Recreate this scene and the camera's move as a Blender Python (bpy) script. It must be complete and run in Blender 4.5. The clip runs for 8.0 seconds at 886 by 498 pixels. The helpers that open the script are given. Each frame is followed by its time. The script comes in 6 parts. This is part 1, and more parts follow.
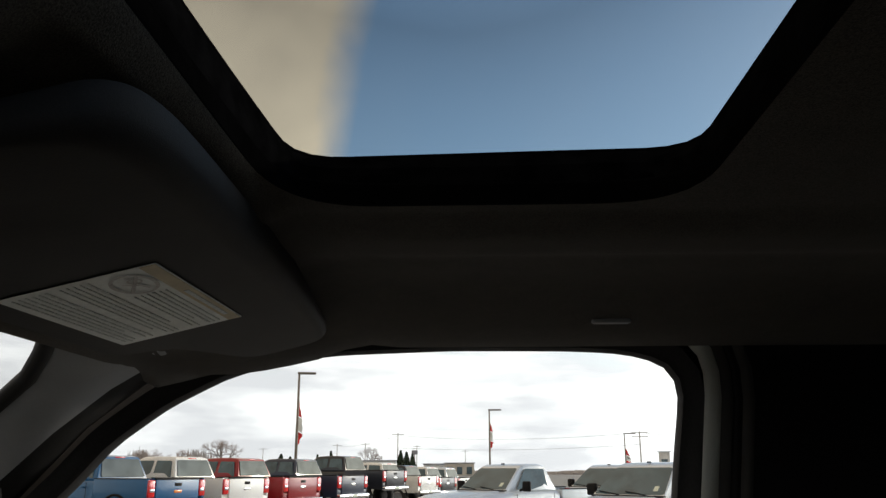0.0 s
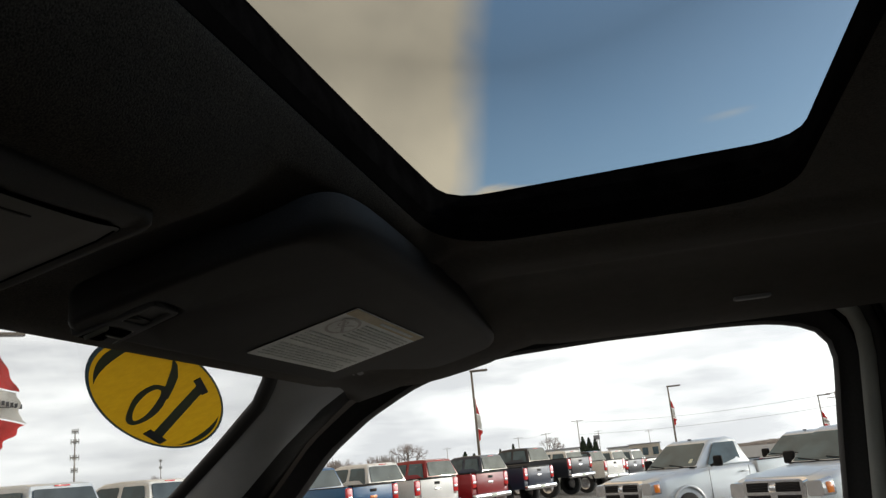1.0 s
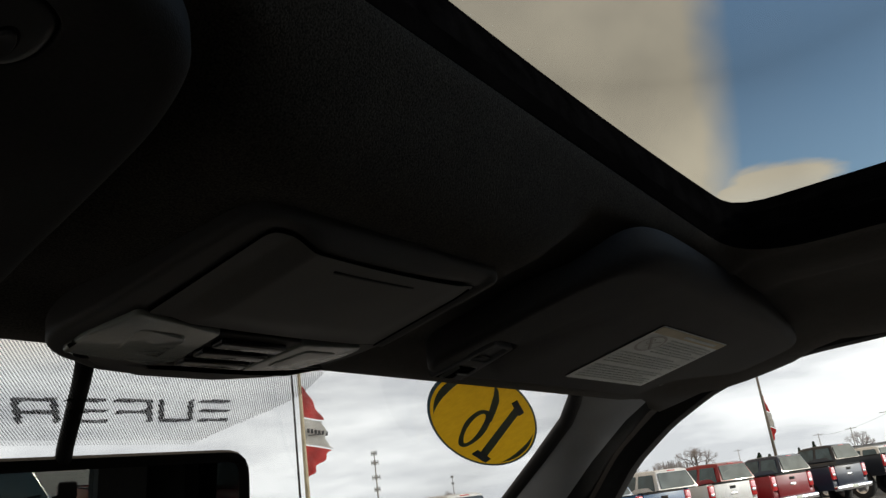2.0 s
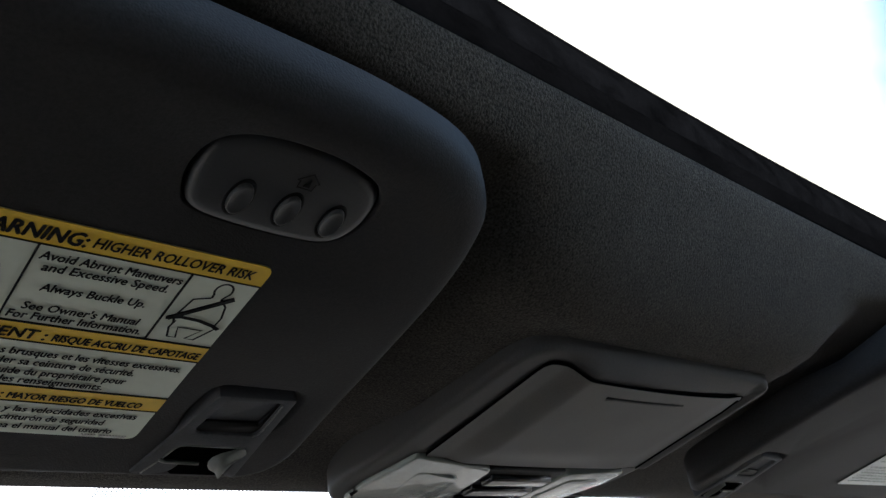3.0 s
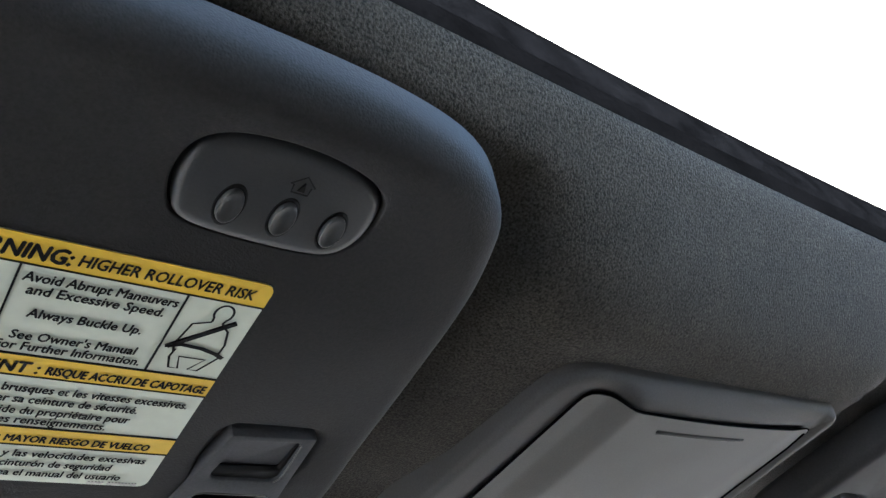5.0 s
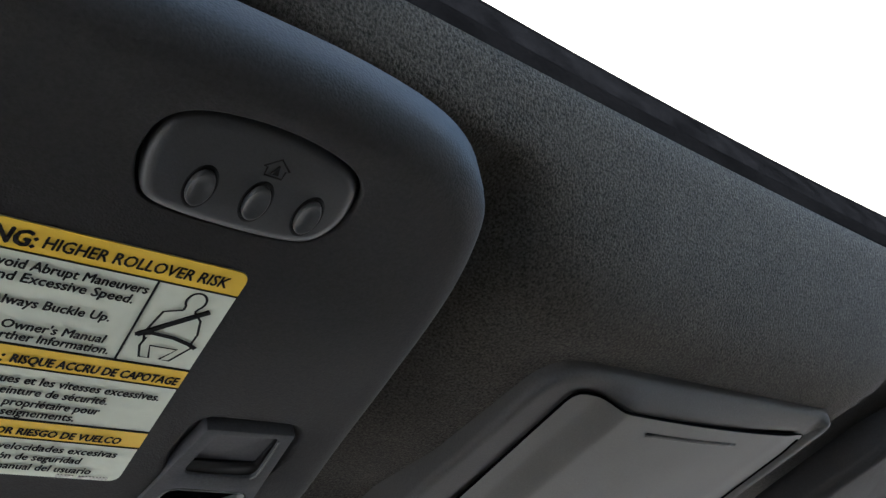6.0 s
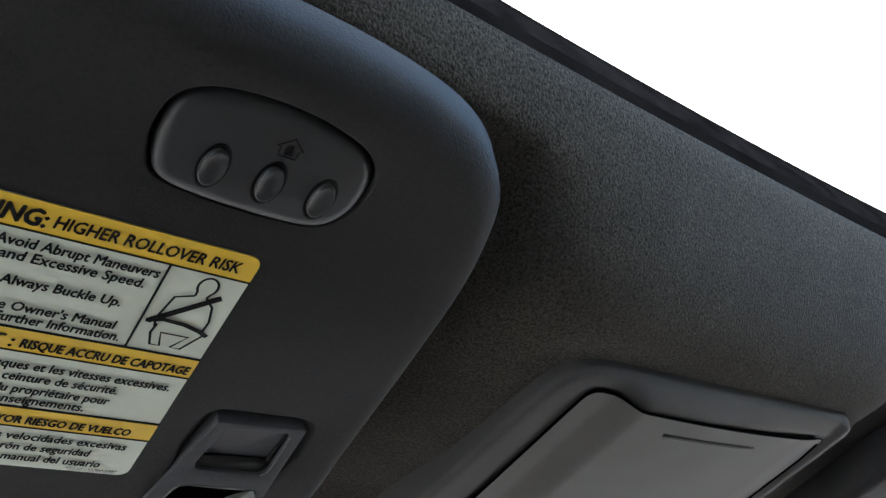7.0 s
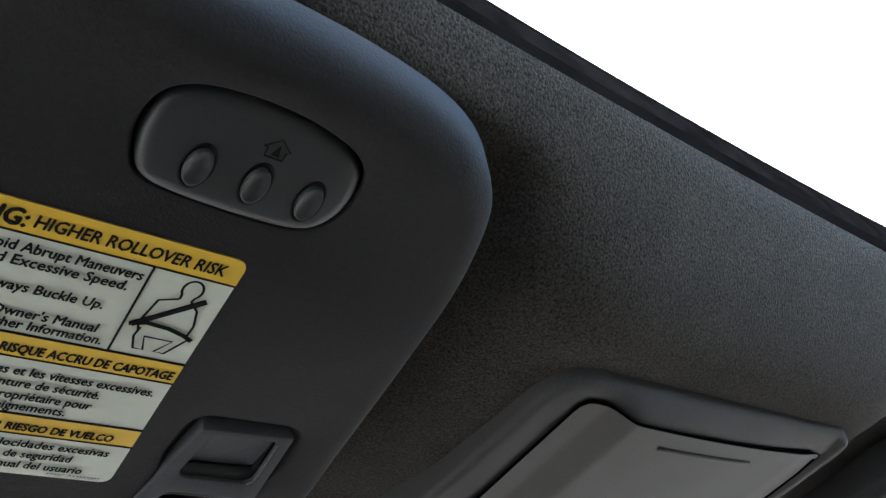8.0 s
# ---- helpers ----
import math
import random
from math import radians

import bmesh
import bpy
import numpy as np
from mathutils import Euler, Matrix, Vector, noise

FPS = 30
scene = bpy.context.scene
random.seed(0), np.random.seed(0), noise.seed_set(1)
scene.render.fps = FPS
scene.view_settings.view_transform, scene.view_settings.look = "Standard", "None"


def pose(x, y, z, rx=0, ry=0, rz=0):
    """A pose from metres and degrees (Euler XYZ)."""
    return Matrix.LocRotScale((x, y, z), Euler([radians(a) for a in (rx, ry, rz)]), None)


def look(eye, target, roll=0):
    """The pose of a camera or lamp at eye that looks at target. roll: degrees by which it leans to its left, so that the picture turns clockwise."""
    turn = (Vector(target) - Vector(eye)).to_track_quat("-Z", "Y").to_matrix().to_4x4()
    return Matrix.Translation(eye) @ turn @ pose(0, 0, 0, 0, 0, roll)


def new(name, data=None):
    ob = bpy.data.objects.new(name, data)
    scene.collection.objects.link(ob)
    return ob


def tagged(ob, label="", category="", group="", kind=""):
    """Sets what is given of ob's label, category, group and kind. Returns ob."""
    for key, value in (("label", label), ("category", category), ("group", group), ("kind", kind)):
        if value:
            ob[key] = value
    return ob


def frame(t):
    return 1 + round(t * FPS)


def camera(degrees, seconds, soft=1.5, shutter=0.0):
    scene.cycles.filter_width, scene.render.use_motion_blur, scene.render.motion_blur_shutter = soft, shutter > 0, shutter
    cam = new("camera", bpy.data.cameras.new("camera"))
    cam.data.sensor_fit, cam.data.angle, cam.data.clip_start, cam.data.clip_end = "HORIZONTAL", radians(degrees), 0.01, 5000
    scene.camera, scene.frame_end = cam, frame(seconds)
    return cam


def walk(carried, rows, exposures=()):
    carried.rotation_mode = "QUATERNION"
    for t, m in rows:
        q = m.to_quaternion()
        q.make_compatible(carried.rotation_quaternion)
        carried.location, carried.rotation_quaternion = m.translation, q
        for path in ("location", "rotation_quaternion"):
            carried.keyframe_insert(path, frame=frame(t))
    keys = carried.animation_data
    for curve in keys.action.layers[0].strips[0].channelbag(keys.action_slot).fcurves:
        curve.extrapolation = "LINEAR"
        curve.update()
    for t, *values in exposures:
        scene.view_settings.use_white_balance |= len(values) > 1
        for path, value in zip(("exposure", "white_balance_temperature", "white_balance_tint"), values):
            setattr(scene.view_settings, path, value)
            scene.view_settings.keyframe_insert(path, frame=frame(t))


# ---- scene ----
# Front seats of a parked crew-cab pickup on a dealer's lot, seen upwards.
# x: towards the passenger side, y: towards the windscreen, z: up.
cam = camera(57.0, 8.0, soft=1.4)
PATH = [
    (0.0, pose(-0.1100, -0.4073, 1.6950, 105.15, 0.07, -87.88)),
    (0.5, pose(-0.1582, -0.4126, 1.6897, 105.07, 4.32, -82.93)),
    (1.0, pose(-0.2140, -0.4242, 1.6897, 105.15, 5.28, -75.40)),
    (1.5, pose(-0.2567, -0.4253, 1.6860, 105.72, 6.63, -65.82)),
    (2.0, pose(-0.2740, -0.4169, 1.6938, 107.94, 7.40, -56.10)),
    (2.2, pose(-0.2814, -0.4121, 1.6970, 110.12, 7.83, -51.98)),
    (3.3, pose(-0.2935, -0.3876, 1.7087, 119.30, 9.24, -40.10)),
    (3.5, pose(-0.2887, -0.3867, 1.7061, 120.41, 9.66, -39.02)),
    (3.7, pose(-0.2852, -0.3847, 1.7024, 121.21, 9.73, -38.21)),
    (4.0, pose(-0.2755, -0.3786, 1.7009, 121.12, 9.98, -38.33)),
    (4.2, pose(-0.2656, -0.3762, 1.6977, 121.14, 9.84, -38.16)),
    (4.3, pose(-0.2631, -0.3761, 1.6955, 121.29, 9.86, -38.12)),
    (4.5, pose(-0.2615, -0.3738, 1.6960, 121.84, 9.84, -37.65)),
    (4.7, pose(-0.2675, -0.3781, 1.7006, 121.86, 9.05, -37.39)),
    (5.0, pose(-0.2741, -0.3818, 1.7002, 123.15, 9.64, -37.21)),
    (5.2, pose(-0.2728, -0.3808, 1.7021, 122.43, 9.44, -37.61)),
    (6.5, pose(-0.2644, -0.3767, 1.6962, 124.56, 8.78, -37.29)),
    (7.0, pose(-0.2639, -0.3726, 1.6947, 125.02, 8.63, -37.05)),
    (7.5, pose(-0.2625, -0.3731, 1.6950, 125.30, 8.25, -37.23)),
    (8.0, pose(-0.2601, -0.3711, 1.6952, 125.76, 8.15, -37.46)),
]
walk(cam, PATH, exposures=[(0.0, -0.10, 6330, 10), (1.0, -0.15, 6330, 10), (1.5, -0.45, 6330, 10), (2.0, -0.27, 6280, 10), (2.2, -0.15, 6280, 10), (3.3, 2.80, 5400, 10), (4.0, 3.5, 5370, 10), (4.4, 3.90, 5370, 10), (4.8, 3.90, 5370, 10), (5.2, 3.5, 5400, 10), (6.3, 3.37, 5480, 10), (8.0, 3.37, 5480, 10)])

GROUND = -0.06

# ---- sky, sun ----
world = bpy.data.worlds.new("sky")
scene.world = world
world.use_nodes = True
wt = world.node_tree
wt.nodes.clear()


def wnode(kind):
    return wt.nodes.new(kind)


def wlink(a, ai, b, bi):
    wt.links.new(a.outputs[ai], b.inputs[bi])


def wmath(op, a, b=0.0, c=None, clamp=False):
    n = wnode("ShaderNodeMath")
    n.operation, n.use_clamp = op, clamp
    for i, v in enumerate((a, b, c)):
        if v is None:
            continue
        if isinstance(v, (int, float)):
            n.inputs[i].default_value = v
        else:
            wt.links.new(v, n.inputs[i])
    return n.outputs[0]


SUN_EL, SUN_AZ = radians(13), radians(152)
sky = wnode("ShaderNodeTexSky")
sky.sky_type, sky.sun_disc, sky.sun_elevation, sky.sun_rotation = "NISHITA", False, SUN_EL, SUN_AZ
sky_bg = wnode("ShaderNodeBackground")
sky_bg.inputs[1].default_value = 0.25
wlink(sky, 0, sky_bg, 0)
tc = wnode("ShaderNodeTexCoord")
sep = wnode("ShaderNodeSeparateXYZ")
wlink(tc, 0, sep, 0)
big = wnode("ShaderNodeTexNoise")
big.inputs["Scale"].default_value = 3.2
big.inputs["Detail"].default_value = 6
wlink(tc, 0, big, 0)
low_map = wnode("ShaderNodeMapping")
low_map.inputs["Scale"].default_value = (2.4, 2.4, 11.0)
wlink(tc, 0, low_map, 0)
low = wnode("ShaderNodeTexNoise")
low.inputs["Scale"].default_value = 2.1
low.inputs["Detail"].default_value = 7
low.inputs["Roughness"].default_value = 0.55
wlink(low_map, 0, low, 0)
# the cloud bank stands ahead of the truck; behind its edge the sky is clear, but for the low clouds all round
side = wmath("MULTIPLY_ADD", sep.outputs[0], -0.263, wmath("MULTIPLY_ADD", sep.outputs[2], 0.2115, wmath("MULTIPLY", sep.outputs[1], 0.9415)))
edge = wmath("MULTIPLY_ADD", wmath("SUBTRACT", big.outputs[0], 0.5), 0.14, side)
bank = wmath("MULTIPLY_ADD", edge, 20.0, 0.5, clamp=True)
# the low clouds stand on the passenger side; the unseen driver's side is kept clear to dim its window
reach = wmath("MULTIPLY_ADD", sep.outputs[0], 1.6, 0.55, clamp=True)
haze = wmath("MULTIPLY_ADD", wmath("SUBTRACT", wmath("MULTIPLY_ADD", reach, 0.17, 0.05), sep.outputs[2]), 12.0, wmath("MULTIPLY", wmath("SUBTRACT", low.outputs[0], 0.5), 2.0), clamp=True)


def puff(centre, size, soft):
    """A small torn cloud round a direction."""
    off = wnode("ShaderNodeVectorMath")
    off.operation = "SUBTRACT"
    wlink(tc, 0, off, 0)
    off.inputs[1].default_value = centre
    scaled = wnode("ShaderNodeVectorMath")
    scaled.operation = "DIVIDE"
    wlink(off, 0, scaled, 0)
    scaled.inputs[1].default_value = size
    far_off = wnode("ShaderNodeVectorMath")
    far_off.operation = "LENGTH"
    wlink(scaled, 0, far_off, 0)
    torn = wmath("MULTIPLY_ADD", wmath("SUBTRACT", low.outputs[0], 0.5), 2.2, wmath("SUBTRACT", 1.0, far_off.outputs["Value"]))
    return wmath("MULTIPLY", torn, soft, clamp=True)


puffs = wmath("MAXIMUM", puff((0.938, 0.140, 0.296), (0.30, 0.075, 0.032), 2.5), wmath("MULTIPLY", puff((0.923, -0.135, 0.362), (0.30, 0.050, 0.008), 1.2), 0.35))
cover = wmath("MAXIMUM", wmath("MAXIMUM", bank, wmath("MAXIMUM", haze, puffs)), wmath("MULTIPLY_ADD", big.outputs[0], 0.10, -0.02))
tone = wnode("ShaderNodeValToRGB")
tone.color_ramp.elements[0].position, tone.color_ramp.elements[0].color = 0.36, (0.64, 0.637, 0.640, 1)
tone.color_ramp.elements[1].position, tone.color_ramp.elements[1].color = 0.62, (1.0, 0.985, 0.955, 1)
blend = wnode("ShaderNodeMix")
wt.links.new(wmath("MULTIPLY_ADD", sep.outputs[2], 8.0, -1.6, clamp=True), blend.inputs[0])
wlink(low, 0, blend, 2)
wlink(big, 0, blend, 3)
wlink(blend, 0, tone, 0)
warm = wnode("ShaderNodeMix")
warm.data_type, warm.blend_type = "RGBA", "MULTIPLY"
warm.inputs[7].default_value = (0.94, 0.745, 0.540, 1)
wt.links.new(wmath("MULTIPLY_ADD", wmath("SUBTRACT", sep.outputs[2], 0.20), 9.0, 0.0, clamp=True), warm.inputs[0])
wlink(tone, 0, warm, 6)
cloud_bg = wnode("ShaderNodeBackground")
# glow of thin cloud round the low sun, added unseen to light the cab from behind
toward = wnode("ShaderNodeVectorMath")
toward.operation = "DOT_PRODUCT"
toward.inputs[1].default_value = (math.sin(SUN_AZ) * math.cos(SUN_EL), math.cos(SUN_AZ) * math.cos(SUN_EL), math.sin(SUN_EL))
wlink(tc, 0, toward, 0)
glow = wmath("POWER", wmath("MAXIMUM", toward.outputs["Value"], 0.0), 7.0)
wt.links.new(wmath("MULTIPLY_ADD", glow, 9.0, 1.45), cloud_bg.inputs[1])
wlink(warm, 2, cloud_bg, 0)
mix = wnode("ShaderNodeMixShader")
wt.links.new(cover, mix.inputs[0])
wlink(sky_bg, 0, mix, 1)
wlink(cloud_bg, 0, mix, 2)
wout = wnode("ShaderNodeOutputWorld")
wlink(mix, 0, wout, 0)

sun = new("sun", bpy.data.lights.new("sun", "SUN"))
sun.data.energy, sun.data.angle, sun.data.color = 2.0, radians(2), (1.0, 0.90, 0.74)
sun.matrix_world = look((0, 0, 0), (-math.sin(SUN_AZ) * math.cos(SUN_EL), -math.cos(SUN_AZ) * math.cos(SUN_EL), -math.sin(SUN_EL)))


# ---- materials ----
def material(name, base, rough=0.6, metal=0.0, grain=0.0, grain_size=0.002, blotch=0.0, blotch_size=0.15, bump=0.0,
             bump_size=0.002, voronoi=False, coat=0.0, spec=0.5, piece=0.0, sheen=0.0):
    """Base colour with fine grain and broad blotches in real size (metres), and fine relief."""
    m = bpy.data.materials.new(name)
    m.use_nodes = True
    t = m.node_tree
    b = t.nodes["Principled BSDF"]
    b.inputs["Roughness"].default_value, b.inputs["Metallic"].default_value = rough, metal
    b.inputs["Specular IOR Level"].default_value = spec
    b.inputs["Coat Weight"].default_value = coat
    b.inputs["Coat Roughness"].default_value = 0.05
    b.inputs["Sheen Weight"].default_value = sheen
    co = t.nodes.new("ShaderNodeTexCoord")
    value = None
    for amount, size, detail in ((grain, grain_size, 3), (blotch, blotch_size, 4)):
        if not amount:
            continue
        n = t.nodes.new("ShaderNodeTexNoise")
        n.inputs["Scale"].default_value, n.inputs["Detail"].default_value = 1 / size, detail
        t.links.new(co.outputs["Object"], n.inputs["Vector"])
        r = t.nodes.new("ShaderNodeMapRange")
        r.inputs["From Min"].default_value, r.inputs["From Max"].default_value = 0.3, 0.7
        r.inputs["To Min"].default_value, r.inputs["To Max"].default_value = 1 - amount, 1 + amount
        t.links.new(n.outputs["Fac"], r.inputs["Value"])
        if value is None:
            value = r.outputs[0]
        else:
            k = t.nodes.new("ShaderNodeMath")
            k.operation = "MULTIPLY"
            t.links.new(value, k.inputs[0])
            t.links.new(r.outputs[0], k.inputs[1])
            value = k.outputs[0]
    if piece:
        info = t.nodes.new("ShaderNodeObjectInfo")
        r = t.nodes.new("ShaderNodeMapRange")
        r.inputs["To Min"].default_value, r.inputs["To Max"].default_value = 1 - piece, 1 + piece
        t.links.new(info.outputs["Random"], r.inputs["Value"])
        if value is None:
            value = r.outputs[0]
        else:
            k = t.nodes.new("ShaderNodeMath")
            k.operation = "MULTIPLY"
            t.links.new(value, k.inputs[0])
            t.links.new(r.outputs[0], k.inputs[1])
            value = k.outputs[0]
    if value is None:
        b.inputs["Base Color"].default_value = (*base, 1)
    else:
        v = t.nodes.new("ShaderNodeVectorMath")
        v.operation = "SCALE"
        v.inputs[0].default_value = base
        t.links.new(value, v.inputs["Scale"])
        t.links.new(v.outputs[0], b.inputs["Base Color"])
    if bump:
        if voronoi:
            n = t.nodes.new("ShaderNodeTexVoronoi")
            n.feature = "SMOOTH_F1"
        else:
            n = t.nodes.new("ShaderNodeTexNoise")
            n.inputs["Detail"].default_value = 4
        n.inputs["Scale"].default_value = 1 / bump_size
        t.links.new(co.outputs["Object"], n.inputs["Vector"])
        k = t.nodes.new("ShaderNodeBump")
        k.inputs["Strength"].default_value, k.inputs["Distance"].default_value = bump, bump_size * 0.5
        t.links.new(n.outputs[0], k.inputs["Height"])
        t.links.new(k.outputs[0], b.inputs["Normal"])
    return m


def glass(name, tint, rough=0.0, gloss=1.0):
    """A thin pane: it lets light straight through, tinted, and mirrors by its angle."""
    m = bpy.data.materials.new(name)
    m.use_nodes = True
    t = m.node_tree
    t.nodes.clear()
    clear, shine, mixer, out, lw, pw, sc = (t.nodes.new("ShaderNode" + k) for k in ("BsdfTransparent", "BsdfGlossy", "MixShader", "OutputMaterial", "LayerWeight", "Math", "Math"))
    clear.inputs[0].default_value = (*tint, 1)
    shine.inputs["Roughness"].default_value = rough
    lw.inputs[0].default_value = 0.5
    pw.operation, pw.inputs[1].default_value = "POWER", 5.0
    sc.operation, sc.inputs[1].default_value, sc.inputs[2].default_value = "MULTIPLY_ADD", 0.9 * gloss, 0.035 * gloss
    t.links.new(lw.outputs["Facing"], pw.inputs[0])
    t.links.new(pw.outputs[0], sc.inputs[0])
    t.links.new(sc.outputs[0], mixer.inputs[0])
    t.links.new(clear.outputs[0], mixer.inputs[1])
    t.links.new(shine.outputs[0], mixer.inputs[2])
    t.links.new(mixer.outputs[0], out.inputs[0])
    return m


HEADLINER = material("headliner_cloth", (0.0385, 0.0345, 0.0290), 0.95, grain=0.75, grain_size=0.0008, blotch=0.12, blotch_size=0.02, bump=1.0, bump_size=0.0008, spec=0.1, sheen=0.1)
VINYL = material("visor_vinyl", (0.0288, 0.0283, 0.0286), 0.60, grain=0.12, grain_size=0.001, blotch=0.12, blotch_size=0.05, bump=0.40, bump_size=0.0005, voronoi=True, spec=0.08)
PLASTIC = material("console_plastic", (0.047, 0.0460, 0.0450), 0.6, grain=0.12, grain_size=0.0007, blotch=0.1, blotch_size=0.04, bump=0.15, bump_size=0.0007, spec=0.25)
PLASTIC_DOOR = material("bin_plastic", (0.078, 0.0755, 0.0720), 0.6, grain=0.10, grain_size=0.0006, blotch=0.08, blotch_size=0.03, bump=0.12, bump_size=0.0006, spec=0.35)
BUTTON = material("button_rubber", (0.032, 0.034, 0.036), 0.42, grain=0.1, grain_size=0.0006, bump=0.1, bump_size=0.0006)
BLACK = material("black_trim", (0.004, 0.004, 0.0045), 0.6, grain=0.2, grain_size=0.002, bump=0.1, bump_size=0.002, spec=0.15)
FRAME = material("sunroof_frame_black", (0.0018, 0.0018, 0.0020), 0.9, grain=0.2, grain_size=0.002, blotch=0.3, blotch_size=0.03, bump=0.1, bump_size=0.002, spec=0.0)
GLOSSFRAME = material("sunroof_frame_gloss", (0.0025, 0.0025, 0.0028), 0.75, grain=0.2, grain_size=0.002, blotch=0.5, blotch_size=0.02, bump=0.1, bump_size=0.006, spec=0.0)
RUBBER = material("black_rubber", (0.010, 0.010, 0.011), 0.7, grain=0.25, grain_size=0.003, bump=0.2, bump_size=0.003, spec=0.3)
GLOSSBLACK = material("black_gloss", (0.006, 0.006, 0.007), 0.12, blotch=0.3, blotch_size=0.03, bump=0.05, bump_size=0.02)
PILLAR = material("pillar_plastic", (0.22, 0.23, 0.245), 0.6, grain=0.1, grain_size=0.0008, blotch=0.1, blotch_size=0.08, bump=0.15, bump_size=0.001, spec=0.35)
# black trim and the pillar's shaded side in one dark colour
PILLAR_DARK = material("pillar_trim_and_shade", (0.012, 0.012, 0.012), 0.9, grain=0.3, grain_size=0.001, blotch=0.1, blotch_size=0.05, bump=0.4, bump_size=0.001, spec=0.1)
DOOR_PILLAR = material("door_pillar_plastic", (0.40, 0.42, 0.40), 0.6, grain=0.1, grain_size=0.0008, blotch=0.1, blotch_size=0.08, bump=0.15, bump_size=0.001, spec=0.35)
LENS = material("lamp_lens", (0.20, 0.22, 0.20), 0.25, blotch=0.1, blotch_size=0.02, bump=0.2, bump_size=0.003, coat=0.5)
CATCH = material("catch_plastic", (0.054, 0.056, 0.061), 0.6, grain=0.12, grain_size=0.0008, blotch=0.1, blotch_size=0.02, bump=0.12, bump_size=0.0007, spec=0.15)
HOOK = material("hook_plastic", (0.066, 0.072, 0.064), 0.28, grain=0.1, grain_size=0.001, blotch=0.15, blotch_size=0.006, spec=0.5)
CHROME = material("chrome", (0.75, 0.75, 0.76), 0.12, metal=1.0, blotch=0.06, blotch_size=0.2)
LABEL_WHITE = material("label_white", (0.56, 0.60, 0.51), 0.45, grain=0.03, grain_size=0.003, blotch=0.04, blotch_size=0.03)
LABEL_YELLOW = material("label_yellow", (0.70, 0.46, 0.02), 0.45, grain=0.03, grain_size=0.003, blotch=0.05, blotch_size=0.03)
LABEL_OLD = material("label_faded_yellow", (0.50, 0.42, 0.24), 0.5, grain=0.05, grain_size=0.003, blotch=0.12, blotch_size=0.02)
INK = material("label_ink", (0.007, 0.007, 0.008), 0.7, grain=0.05, grain_size=0.002, spec=0.1)
LABEL_PAPER = material("label_paper", (0.76, 0.80, 0.78), 0.45, grain=0.05, grain_size=0.003, blotch=0.08, blotch_size=0.02)
INK_FADED = material("label_ink_faded", (0.60, 0.635, 0.62), 0.55, grain=0.25, grain_size=0.002)
INK_GREY = material("label_ink_grey", (0.52, 0.51, 0.50), 0.55, grain=0.2, grain_size=0.002)
MIRROR = material("mirror_glass", (0.85, 0.86, 0.86), 0.01, metal=1.0)
CARPET = material("carpet", (0.04, 0.04, 0.04), 0.95, grain=0.3, grain_size=0.004, bump=0.5, bump_size=0.004)
REAR_CLOTH = material("rear_seat_cloth", (0.07, 0.07, 0.068), 0.9, grain=0.2, grain_size=0.003, bump=0.4, bump_size=0.003)
DASH = material("dash_plastic", (0.22, 0.22, 0.215), 0.6, grain=0.15, grain_size=0.001, bump=0.2, bump_size=0.001)
DASH_TOP = material("dash_top", (0.14, 0.14, 0.138), 0.6, grain=0.15, grain_size=0.001, bump=0.2, bump_size=0.001)
SEAT = material("seat_cloth", (0.05, 0.05, 0.05), 0.9, grain=0.3, grain_size=0.002, bump=0.4, bump_size=0.002)
CLEAR = glass("window_glass", (0.96, 0.97, 0.965), gloss=0.30)
# the rear panes are tinted dark to hold back light from behind
DIM_GLASS = glass("dimming_glass", (0.14, 0.15, 0.14), gloss=0.30)
REARTINT = glass("rear_window_glass", (0.45, 0.47, 0.46), gloss=0.30)
TINTED = glass("sunroof_glass", (0.69, 0.735, 0.75), gloss=0.33)
ASPHALT = material("asphalt", (0.21, 0.21, 0.205), 0.9, grain=0.5, grain_size=0.02, blotch=0.3, blotch_size=2.5, bump=0.6, bump_size=0.015)


# ---- building helpers ----
def ground_z(x, y):
    """The lot rises gently ahead of the truck."""
    return GROUND + 0.25 * smooth01((y - 1.5) / 5.0)


def part(name, bm, mat, parent=None, label="", smooth=35):
    """Links a bmesh as one mesh object, under a thing or a part."""
    if smooth:
        for f in bm.faces:
            f.smooth = True
        for e in bm.edges:
            if len(e.link_faces) == 2 and e.calc_face_angle(0) > radians(smooth):
                e.smooth = False
    me = bpy.data.meshes.new(name)
    bm.to_mesh(me)
    bm.free()
    for m in mat if isinstance(mat, (list, tuple)) else (mat,):
        me.materials.append(m)
    ob = new(name, me)
    if parent is not None:
        ob.parent = parent
    if label:
        tagged(ob, label=label)
    return ob


def thing(name, label, category, m=None, group="", kind=""):
    ob = new(name)
    ob.empty_display_size = 0.1
    if m is not None:
        ob.matrix_world = m
    return tagged(ob, label, category, group, kind)


def box(bm, x0, x1, y0, y1, z0, z1, bevel=0.0, seg=2, m=None):
    r = bmesh.ops.create_cube(bm, size=1.0)
    mat = Matrix.Translation(((x0 + x1) / 2, (y0 + y1) / 2, (z0 + z1) / 2)) @ Matrix.Diagonal((abs(x1 - x0), abs(y1 - y0), abs(z1 - z0), 1))
    if m is not None:
        mat = m @ mat
    bmesh.ops.transform(bm, matrix=mat, verts=r["verts"])
    if bevel:
        es = list({e for v in r["verts"] for e in v.link_edges})
        bmesh.ops.bevel(bm, geom=es, offset=bevel, segments=seg, profile=0.5, affect="EDGES")
    return bm


